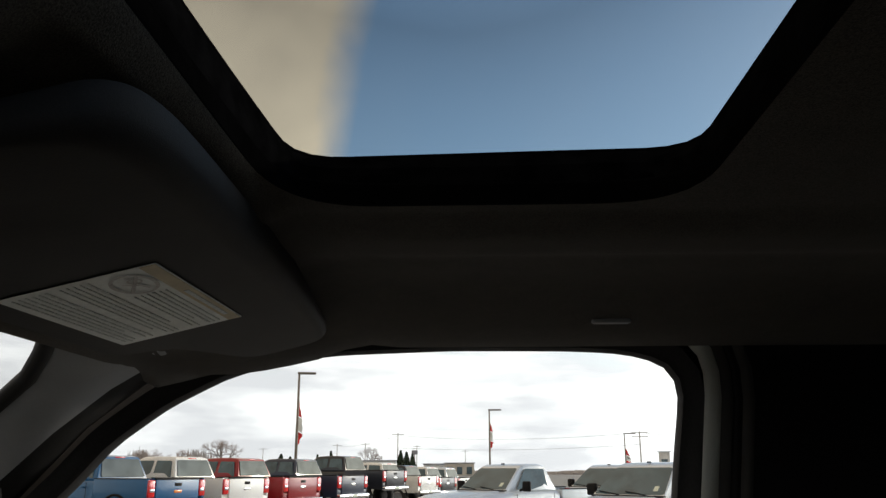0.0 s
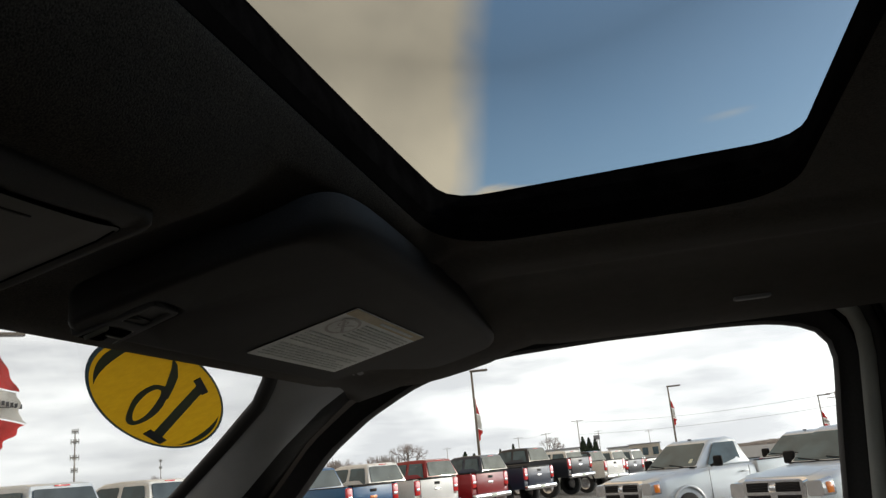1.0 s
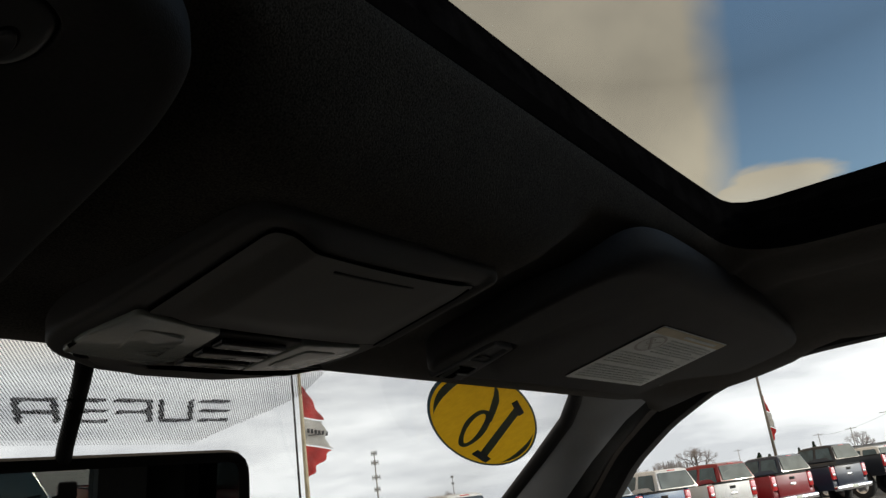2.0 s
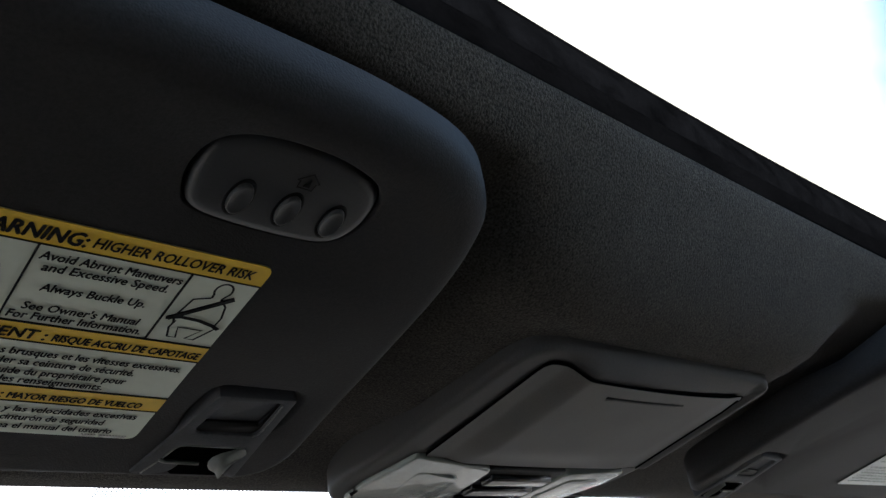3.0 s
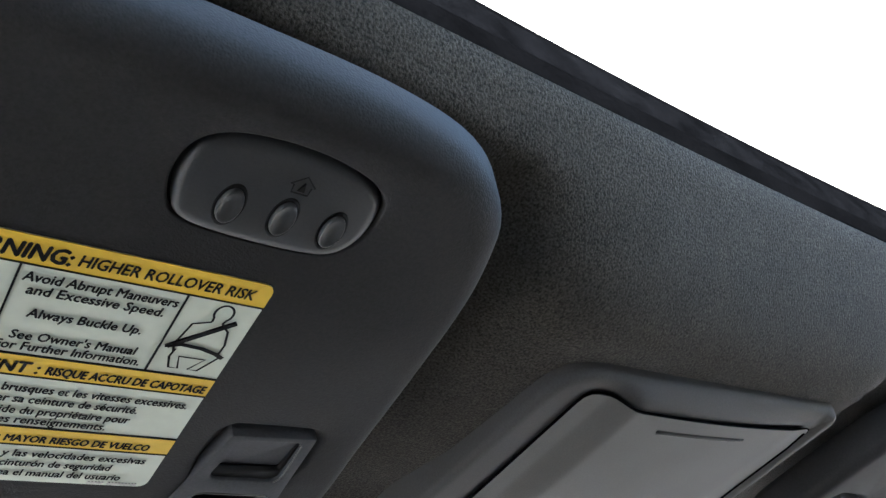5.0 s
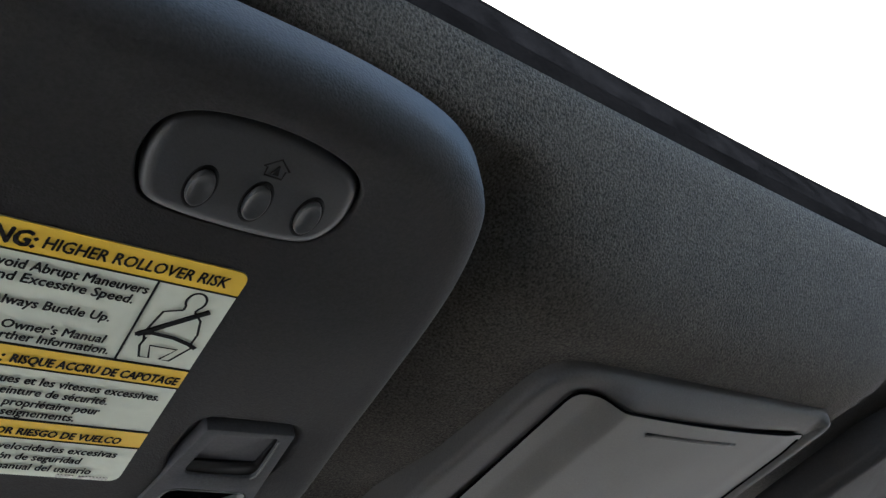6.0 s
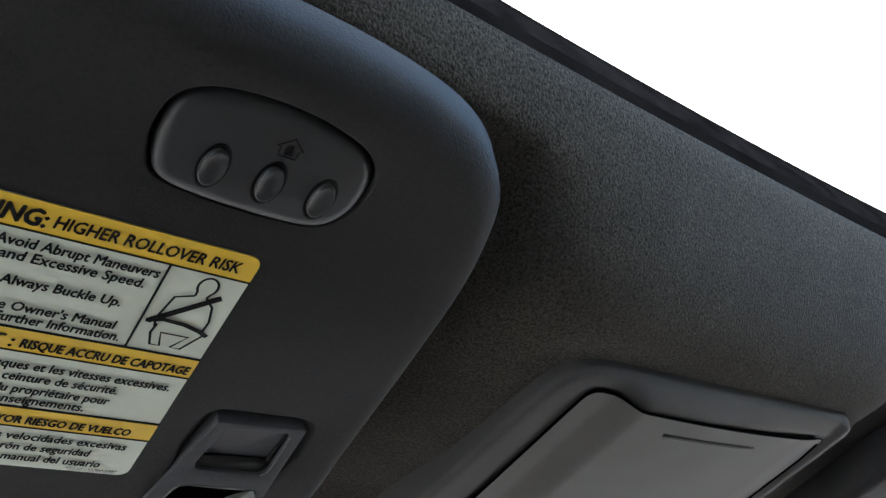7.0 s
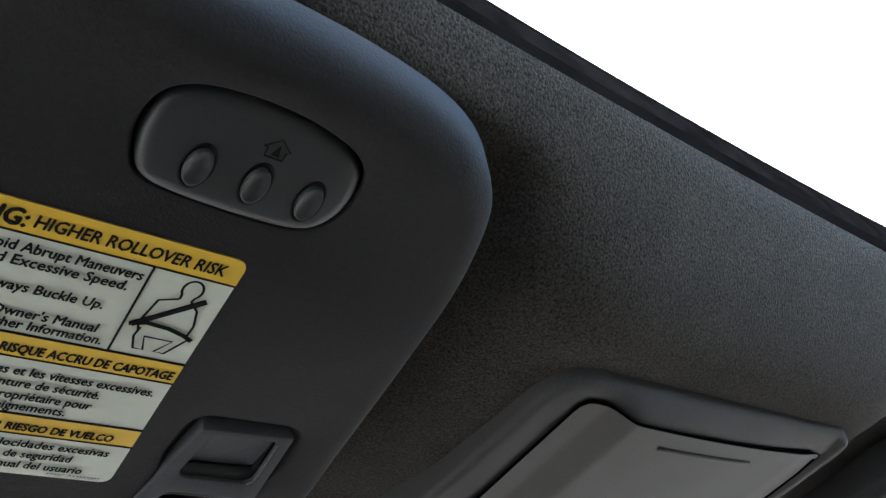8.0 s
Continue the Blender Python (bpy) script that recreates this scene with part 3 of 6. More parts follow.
def build_shell():
    bm = bmesh.new()
    box(bm, -0.84, 0.84, 0.30, 0.66, 0.75, 1.36, 0.06, 3)
    tagged(part("dashboard", bm, DASH_TOP), "dark plastic dashboard under the windscreen", "dashboard", kind="structure")
    bm = bmesh.new()
    box(bm, -0.84, 0.84, -1.84, 0.70, GROUND + 0.45, GROUND + 0.55)
    tagged(part("floor", bm, CARPET), "dark carpeted cab floor", "floor", kind="structure")
    bm = bmesh.new()
    box(bm, -0.84, 0.84, -1.86, -1.78, 0.5, 1.28)
    box(bm, -0.84, 0.84, -1.86, -1.78, 1.74, 1.93)
    box(bm, -0.84, -0.62, -1.86, -1.78, 1.28, 1.74)
    box(bm, 0.62, 0.84, -1.86, -1.78, 1.28, 1.74)
    tagged(part("wall_south", bm, REAR_CLOTH), "rear cab wall with a window opening", "wall", kind="structure")
    w = thing("window_1", "rear window of the cab, tinted to dim light from behind", "window", kind="structure")
    bm = bmesh.new()
    box(bm, -0.63, 0.63, -1.822, -1.818, 1.27, 1.75)
    part("pane", bm, REARTINT, w).visible_shadow = False
    bm = bmesh.new()
    box(bm, -0.60, 0.60, -0.10, -0.052, 1.806, 1.93)
    box(bm, -0.80, 0.80, -0.16, -0.095, 1.87, 1.93)
    tagged(part("roof_header", bm, BLACK, smooth=0), "steel header above the windscreen", "roof", kind="structure")


build_shell()

# ---- outside: ground ----
bm = bmesh.new()
cuts = [-900, -400, -150, -60, -20] + [-10 + 1.5 * k for k in range(40)] + [60, 80, 120, 200, 400, 900]
loops(bm, [[(x, y, ground_z(x, y)) for x in cuts] for y in cuts], close=False)
bmesh.ops.recalc_face_normals(bm, faces=bm.faces)
tagged(part("ground", bm, ASPHALT, smooth=0), "grey worn asphalt of the dealer's lot", "ground", kind="structure")

# ---- cab: sun visors ----
VISOR = [(0.1340, -0.1590), (0.1352, -0.1900), (0.1371, -0.222), (0.1392, -0.245), (0.1427, -0.2605), (0.1482, -0.2722), (0.1600, -0.2814), (0.1765, -0.2862), (0.2050, -0.2885),
         (0.3000, -0.2885), (0.4200, -0.2880), (0.5300, -0.2840), (0.6000, -0.2780), (0.6180, -0.2690), (0.6230, -0.2540), (0.6230, -0.2180), (0.6120, -0.2030),
         (0.5600, -0.1880), (0.5150, -0.1750), (0.5030, -0.1640), (0.4970, -0.1480), (0.4850, -0.1385), (0.4500, -0.1370), (0.1540, -0.1366), (0.1432, -0.1386), (0.1360, -0.1462)]


def curve_through(pts, n=4):
    """A closed smooth curve through the points."""
    out, k = [], len(pts)
    for i in range(k):
        p0, p1, p2, p3 = (Vector(pts[(i + j - 1) % k]) for j in range(4))
        for s in range(n):
            t = s / n
            length = (p2 - p1).length
            m1, m2 = (p2 - p0).normalized() * length, (p3 - p1).normalized() * length
            out.append(((2 * t ** 3 - 3 * t * t + 1) * p1 + (t ** 3 - 2 * t * t + t) * m1 + (3 * t * t - 2 * t ** 3) * p2 + (t ** 3 - t * t) * m2)[:])
    return out


V_UP = Vector((0, -0.97335, 0.22931))
CATCH_AT = {-1: (-0.1665, -0.172), 1: (0.1650, -0.1655)}


def on_visor(x, y, off=0.0):
    """A pose on the visor's lower face: x along the truck's x, y towards the rear, z down off the face."""
    z = Vector((1, 0, 0)).cross(V_UP)
    m = Matrix((Vector((1, 0, 0)), V_UP, z)).transposed().to_4x4()
    m.translation = Vector((x, y, visor_z(x, y))) + z * off
    return m


def flat_shape(bm, outline, m, depth):
    """A thin plate from an outline in the pose's own x, y, from its face down by depth."""
    if area2(outline) < 0:
        outline = outline[::-1]
    loops(bm, [[m @ Vector((x, y, 0)) for x, y in outline], [m @ Vector((x, y, depth)) for x, y in outline]], True, True, True)


def bar(bm, x0, y0, x1, y1, w, m, depth):
    d = Vector((x1 - x0, y1 - y0)).normalized()
    n = Vector((-d.y, d.x)) * w / 2
    flat_shape(bm, [(x0 - n.x, y0 - n.y), (x1 - n.x, y1 - n.y), (x1 + n.x, y1 + n.y), (x0 + n.x, y0 + n.y)], m, depth)


def line(bm, pts, w, m, depth, closed=False):
    """A drawn line of width w through the points, as one thin plate."""
    p = [Vector(q) for q in pts]
    n = len(p)
    a, b = [], []
    for i in range(n):
        q0 = p[i - 1] if (i or closed) else p[0]
        q1 = p[(i + 1) % n] if (i < n - 1 or closed) else p[-1]
        d = (q1 - q0).normalized()
        k = Vector((-d.y, d.x)) * w / 2
        a.append(p[i] + k)
        b.append(p[i] - k)
    for i in range(n if closed else n - 1):
        j = (i + 1) % n
        vs = [bm.verts.new(m @ Vector((*q, depth))) for q in (a[i], a[j], b[j], b[i])]
        bm.faces.new(vs)


def ellipse(cx, cy, rx, ry, n=28, turn=0.0):
    c, s = math.cos(turn), math.sin(turn)
    return [(cx + rx * math.cos(t) * c - ry * math.sin(t) * s, cy + rx * math.cos(t) * s + ry * math.sin(t) * c) for t in (math.tau * k / n for k in range(n))]


def catch_outline(s):
    return resample(rounded([(-s * a, b) for a, b in ((-0.0138, 0.0160), (0.0115, 0.0165), (0.0128, -0.0130), (-0.0128, -0.0113), (-0.0172, -0.0113))], [0.0022, 0.0022, 0.0006, 0.0006, 0.0006], 4), 84)


def button_outline():
    """The pose and outline of the button panel in the driver's visor."""
    pts = [(-0.2254, -0.2563), (-0.2266, -0.2630), (-0.2252, -0.2698), (-0.2205, -0.2735), (-0.2120, -0.2752), (-0.2030, -0.2754), (-0.1940, -0.2744), (-0.1865, -0.2725),
           (-0.1822, -0.2690), (-0.1811, -0.2640), (-0.1822, -0.2580), (-0.1860, -0.2532), (-0.1920, -0.2514), (-0.2070, -0.2510), (-0.2190, -0.2518), (-0.2235, -0.2534)]
    c = (-0.2035, -0.2635)
    m = on_visor(*c)
    loc = [(x - c[0], -(y - c[1]) / 0.97335) for x, y in pts]
    o = curve_through(loc, 5)
    if area2(o) < 0:
        o = o[::-1]
    return m, o


def visor_body(top, s):
    outline = curve_through([(s * x, y) for x, y in VISOR])
    zf = lambda x, y: visor_z(x, y)
    if area2(outline) < 0:
        outline = outline[::-1]
    # a rolled rear rim, deeper on the passenger's visor
    roll_up = lambda x, y: (1.0 if s > 0 else 0.28) * smooth01((-0.235 - y) / 0.05) * (1 - smooth01((abs(x) - 0.38) / 0.17))
    bm = bmesh.new()
    rings = []
    # a soft edge, widest along the rear rim
    for k in range(9):
        a = math.pi / 2 * k / 8
        ring = []
        for (x, y), (xi, yi) in zip(outline, inset(outline, 1.0)):
            rear = smooth01((-0.235 - y) / 0.05)
            inner = smooth01((0.160 - abs(x)) / 0.02) * smooth01((-0.150 - y) / 0.03)
            e = 0.0050 + 0.0022 * max(rear, inner) + 0.0050 * roll_up(x, y)
            d, h = e * (1 - math.sin(a)), (0.8 + 0.05 * max(rear, inner)) * e * (1 - math.cos(a))
            px, py = x + (xi - x) * d, y + (yi - y) * d
            ring.append((px, py, zf(px, py) + h))
        rings.append(ring)
    # thicker towards the inner end
    deep = lambda x, y: 0.010 + 0.011 * roll_up(x, y) + 0.007 * smooth01((0.24 - abs(x)) / 0.08) * smooth01((y + 0.27) / 0.06)
    rings.append([(x, y, zf(x, y) + deep(x, y)) for x, y in outline])
    rings.append([(x, y, zf(x, y) + deep(x, y) + 0.003) for x, y in inset(outline, 0.002)])
    vs = loops(bm, rings)
    bm.faces.new(vs[-1])
    # a soft hollow round the catch
    m = on_visor(*CATCH_AT[s])
    rim = catch_outline(s)
    hollow = []
    for k in range(7):
        f = k / 6
        ring = []
        for (x, y), (xi, yi) in zip(rim, inset(rim, -1.0)):
            d = (0.0004 + 0.0042 * smooth01((y + 0.010) / 0.016)) * (1 - f) - 0.0003 * f
            ring.append(m @ Vector((x + (xi - x) * d, y + (yi - y) * d, -0.0032 * smooth01((y + 0.011) / 0.014) * smooth01(f * 1.1))))
        hollow.append(ring)
    hv = loops(bm, hollow)
    edge = lambda loop: [bm.edges.get((a, b)) for a, b in zip(loop, loop[1:] + loop[:1])]
    cuts = edge(vs[0]) + edge(hv[0])
    if s < 0:
        # the well of the button panel
        mb, o = button_outline()
        # its rim rolls in, most along the rear and outer sides
        roll = [0.35 + 0.65 * smooth01((y * 1.0 - x * 0.45 + 0.004) / 0.014) for x, y in o]
        well = loops(bm, [[mb @ Vector((x + (xi - x) * d * k, y + (yi - y) * d * k, h * k)) for (x, y), (xi, yi), k in zip(o, inset(o, -1.0), roll)]
                          for d, h in ((0.0018, 0.0), (0.0013, -0.0003), (0.0009, -0.0010), (0.0006, -0.0022), (0.0005, -0.0070))])
        cuts += edge(well[0])
    bmesh.ops.triangle_fill(bm, use_beauty=True, use_dissolve=False, edges=cuts)
    bmesh.ops.recalc_face_normals(bm, faces=bm.faces)
    part("panel", bm, VINYL, top, smooth=50)


def visor_clip(top, s):
    """The moulded catch at the inner front corner: a forked plate with a finger tray, a slot between its legs, and a hook."""
    m = on_visor(*CATCH_AT[s])
    q = -s
    mm = lambda pts: [(q * a / 1000, b / 1000) for a, b in pts]
    P = lambda pts, h: [m @ Vector((x, y, h)) for x, y in pts]
    fork = rounded(mm([(-13.7, 15.6), (12.0, 17.0), (13.6, -6), (15.6, -30.6), (11.2, -30.6), (9.6, -12.2), (-10.6, -12.2), (-13.4, -14.4), (-14.9, -22), (-17.6, -30.6), (-20.8, -30.6)]),
                   [0.0012, 0.0012, 0.002, 0.0005, 0.0005, 0.0015, 0.002, 0.002, 0.002, 0.0004, 0.0004], 4)
    fork = resample(fork, 180)
    tray = resample(rounded(mm([(-9.8, 13.2), (8.4, 14.4), (9.8, -5.2), (-12.6, -5.6)]), [0.0018, 0.0018, 0.0042, 0.0042], 5), 90)
    if area2(fork) < 0:
        fork = fork[::-1]
    if area2(tray) < 0:
        tray = tray[::-1]
    bm = bmesh.new()
    va = loops(bm, [P(fork, -0.0040), P(fork, 0.0004), P(inset(fork, 0.0003), 0.0009), P(inset(fork, 0.0007), 0.0010)])
    vb = loops(bm, [P(inset(tray, -0.0005), 0.0010), P(tray, 0.0007), P(inset(tray, 0.0004), -0.0006), P(inset(tray, 0.0010), -0.0010)])
    edge = lambda loop: [bm.edges.get((a, b)) for a, b in zip(loop, loop[1:] + loop[:1])]
    bmesh.ops.triangle_fill(bm, use_beauty=True, use_dissolve=False, edges=edge(va[-1]) + edge(vb[0]))
    bm.faces.new(vb[-1])
    bmesh.ops.recalc_face_normals(bm, faces=bm.faces)
    plate = part("catch_plate", bm, CATCH, top, "moulded dark grey plastic catch")
    # a flat black plate stands in for the soft shadow in the tray
    bm = bmesh.new()
    flat_shape(bm, rounded(mm([(-11.2, 0.2), (7.0, 1.2), (7.8, 12.8), (8.3, 12.8), (9.2, -4.7), (-11.9, -5.1)]), [0.001, 0.0008, 0.0002, 0.0002, 0.0034, 0.0034], 4), m, -0.0008)
    part("tray_shade", bm, BLACK, plate, "black plate for the shade in the finger tray")
    # a hair-thin pale tube draws the glint along the tray's rim
    bm = bmesh.new()
    tube(bm, P(mm([(7.6, 13.9), (8.5, 13.2), (9.0, 7), (9.5, -1.0), (9.3, -3.6), (8.2, -5.0)]), 0.0010), 0.00022, 8)
    part("tray_glint", bm, HOOK, plate, "thin pale line for the glint on the tray's rim")
    bm = bmesh.new()
    flat_shape(bm, mm([(-14.6, -11.5), (10.4, -11.5), (12.4, -31.2), (-7.0, -31.2), (-13.0, -25.5), (-15.4, -24)]), m, 0.0003)
    part("catch_slot", bm, FRAME, plate, "dark slot")
    # a lip across the slot, and the tab below it
    bm = bmesh.new()
    tube(bm, P(mm([(-15.2, -20.6), (-14.5, -21.8), (-13.0, -22.3), (-7.0, -22.5), (-2.6, -22.6), (-1.6, -22.5)]), 0.0010), 0.0007, 8)
    part("slot_lip", bm, HOOK, plate, "pale lip of the slot")
    # a pale bead along the fork's inner edge, drawn for its glint
    bm = bmesh.new()
    tube(bm, P(mm([(-17.4, -30.0), (-14.9, -22.0), (-13.4, -14.8), (-12.4, -13.0), (-10.2, -12.3), (9.4, -12.3)]), 0.0009), 0.00032, 8)
    part("slot_edge", bm, HOOK, plate)
    bm = bmesh.new()
    tab = curve_through(mm([(-14.6, -23.2), (-8.0, -23.6), (-7.4, -26.0), (-9.0, -29.2), (-12.0, -30.7), (-17.4, -30.7)]), 4)
    if area2(tab) < 0:
        tab = tab[::-1]
    vs = loops(bm, [P(tab, -0.002), P(tab, 0.0004), P(inset(tab, 0.0005), 0.0008)])
    bm.faces.new(vs[-1])
    bmesh.ops.recalc_face_normals(bm, faces=bm.faces)
    part("tab", bm, CATCH, plate)
    # the hook: an arched blade that widens towards the visor's front edge
    left = [(9.0, -12.6), (6.6, -14.6), (3.6, -17.0), (1.9, -19.6), (1.9, -22.4), (3.0, -25.2), (4.6, -27.4), (6.0, -28.4)]
    right = [(10.2, -12.2), (10.3, -14.6), (10.2, -17.4), (10.1, -20.2), (10.0, -22.8), (9.9, -25.4), (9.6, -27.6), (8.8, -28.9)]
    bm = bmesh.new()
    rows = []
    for (a, b), (c, d) in zip(left, right):
        row = []
        for k in range(9):
            f = k / 8
            h = 0.0004 + 0.0003 * math.sin(math.pi * f) + 0.0024 * math.exp(-((f - 0.74) / 0.20) ** 2)
            row.append(m @ Vector((q * (a + (c - a) * f) / 1000, (b + (d - b) * f) / 1000, h)))
        rows.append(row)
    loops(bm, rows, close=False)
    bmesh.ops.recalc_face_normals(bm, faces=bm.faces)
    part("hook", bm, HOOK, plate, "pale grey arched hook", smooth=80)


def warning_label():
    """The printed rollover label on the driver's visor, in three languages."""
    x1, x0, top_y = -0.1938, -0.2745, -0.2405
    w, hgt = x1 - x0, 0.0822
    m = on_visor(x0, top_y)
    lab = thing("warning_label", "white and yellow printed rollover warning label stuck on the driver's visor", "label")
    bm = bmesh.new()
    flat_shape(bm, rounded([(0, 0), (w, 0), (w, -hgt), (0, -hgt)], 0.0032, 6), m, 0.00025)
    part("sheet", bm, LABEL_WHITE, lab, smooth=0)
    rows = ((0.0, 0.0075), (0.0343, 0.0412), (0.0597, 0.0666))
    for i, (a, b) in enumerate(rows):
        bm = bmesh.new()
        if i == 0:
            o = rounded([(0, -b), (0, 0), (w, 0), (w, -b)], [0.0001, 0.0032, 0.0032, 0.0001], 6)
        else:
            o = [(0, -b), (0, -a), (w, -a), (w, -b)]
        flat_shape(bm, o, m, 0.00045)
        part("yellow_band", bm, LABEL_YELLOW, lab, "yellow warning band", smooth=0)
    bm = bmesh.new()
    D = 0.0006
    for y in (0.0075, 0.0343, 0.0412, 0.0597, 0.0666):
        bar(bm, 0, -y, w, -y, 0.00042, m, D)
    for x in (-0.2116, -0.2457):
        bar(bm, x - x0, -0.0075, x - x0, -0.0343, 0.00042, m, D)
    part("rule", bm, INK, lab, smooth=0)

    def say(body, xa, xb, y, size, bold=0.00011, shear=0.10):
        """A line set between xa and xb."""
        bm = bmesh.new()
        for k, (dx, dy) in enumerate(((-1, 0), (1, 0), (0, 1), (0, -1))):
            write(bm, body, size * 1.06, m @ Matrix.Translation((xa - x0 + dx * bold, y - 0.0001 + dy * bold, D + 0.00002 * k)), "LEFT", 0.0, shear, xb - xa)
        part("print", bm, INK, lab, smooth=0)

    say("WARNING:", -0.2612, -0.2376, -0.0058, 0.0056, 0.00022, 0.15)
    say("HIGHER ROLLOVER RISK", -0.2361, -0.1979, -0.0053, 0.0043, 0.00010, 0.12)
    say("Avoid Abrupt Maneuvers", -0.2445, -0.2128, -0.0118, 0.0036)
    say("and Excessive Speed.", -0.243, -0.2148, -0.0154, 0.0036)
    say("Always Buckle Up.", -0.2409, -0.2172, -0.0221, 0.0036)
    say("See Owner's Manual", -0.2425, -0.216, -0.0291, 0.0036)
    say("For Further Information.", -0.2447, -0.2141, -0.0325, 0.0036)
    say("AVERTISSEMENT :", -0.269, -0.2335, -0.0398, 0.0048, 0.00017, 0.15)
    say("RISQUE ACCRU DE CAPOTAGE", -0.2323, -0.195, -0.0397, 0.0037, 0.00014, 0.12)
    say("manoeuvres brusques et les vitesses excessives.", -0.2552, -0.1969, -0.0464, 0.0037)
    say("boucler sa ceinture de s\u00e9curit\u00e9.", -0.2463, -0.208, -0.0503, 0.0037)
    say("le Guide du propri\u00e9taire pour", -0.2447, -0.2085, -0.0544, 0.0037)
    say("amples renseignements.", -0.2436, -0.2131, -0.058, 0.0037)
    say("ADVERTENCIA :", -0.265, -0.235, -0.0652, 0.0047, 0.00016, 0.15)
    say("MAYOR RIESGO DE VUELCO", -0.2341, -0.1996, -0.0651, 0.0035, 0.00014, 0.12)
    say("bruscas y las velocidades excesivas", -0.2437, -0.1984, -0.071, 0.0036)
    say("el cintur\u00f3n de seguridad", -0.2356, -0.206, -0.075, 0.0036)
    say("vea el manual del usuario", -0.2334, -0.2021, -0.0791, 0.0036)
    bm = bmesh.new()
    for k in range(15):
        if k != 5:
            bar(bm, 0.0650 + 0.00088 * k, -0.0816, 0.0653 + 0.00088 * k, -0.0806, 0.0005, m, D)
    part("print_bar", bm, INK_GREY, lab, smooth=0)
    # signs: a belted seat figure as plain shapes, and a tilted car
    ox, oy = -0.2030 - x0, -0.0205
    bm = bmesh.new()
    head = [(ox + 0.0012 + 0.0022 * math.cos(radians(a)), oy + 0.0092 + 0.0027 * math.sin(radians(a))) for a in range(-50, 235, 15)]
    line(bm, [(ox + 0.0022, oy + 0.0060)] + head + [(ox - 0.0004, oy + 0.0060)], 0.0006, m, D)
    line(bm, [(ox - 0.0004, oy + 0.0060), (ox - 0.0044, oy + 0.0044), (ox - 0.0058, oy - 0.0030), (ox - 0.0050, oy - 0.0055)], 0.0006, m, D)
    line(bm, [(ox + 0.0022, oy + 0.0060), (ox + 0.0046, oy + 0.0035), (ox + 0.0058, oy - 0.0010), (ox + 0.0056, oy - 0.0045)], 0.0006, m, D)
    line(bm, [(ox - 0.0048, oy - 0.0045), (ox - 0.0052, oy - 0.0075), (ox - 0.0040, oy - 0.0112), (ox - 0.0018, oy - 0.0112), (ox - 0.0030, oy - 0.0070), (ox + 0.0034, oy - 0.0070),
              (ox + 0.0006, oy - 0.0112), (ox + 0.0030, oy - 0.0112), (ox + 0.0066, oy - 0.0050)], 0.0006, m, D)
    bar(bm, ox - 0.0070, oy - 0.0042, ox + 0.0054, oy + 0.0068, 0.0012, m, D + 0.0001)
    line(bm, [(ox - 0.0076, oy - 0.0040), (ox - 0.0040, oy - 0.0028), (ox + 0.0010, oy - 0.0032), (ox + 0.0050, oy - 0.0044), (ox + 0.0072, oy - 0.0056)], 0.0012, m, D + 0.0001)
    part("belt_sign", bm, INK, lab, smooth=0)
    bm = bmesh.new()
    cxx, cyy = -0.2590 - x0, -0.0195
    mm = m @ Matrix.Translation((cxx, cyy, 0)) @ Matrix.Rotation(radians(-32), 4, "Z")
    line(bm, [(-0.0085, 0.0), (-0.0070, 0.0052), (-0.0015, 0.0075), (0.0050, 0.0070), (0.0090, 0.0030), (0.0098, -0.0010)], 0.0009, mm, D)
    flat_shape(bm, rounded([(-0.0095, -0.0048), (-0.0095, 0.0010), (0.0100, 0.0005), (0.0100, -0.0048)], 0.001, 3), mm, D)
    flat_shape(bm, rounded([(-0.0088, -0.0090), (-0.0088, -0.0040), (-0.0056, -0.0040), (-0.0056, -0.0090)], 0.001, 3), mm, D)
    flat_shape(bm, rounded([(0.0060, -0.0090), (0.0060, -0.0040), (0.0094, -0.0040), (0.0094, -0.0090)], 0.001, 3), mm, D)
    part("car_sign", bm, INK, lab, smooth=0)
    bm = bmesh.new()
    flat_shape(bm, [(0.0, -0.0332), (0.0, -0.0300), (0.0265, -0.0306), (0.0265, -0.0332)], m, D)
    part("ground_sign", bm, INK, lab, smooth=0)


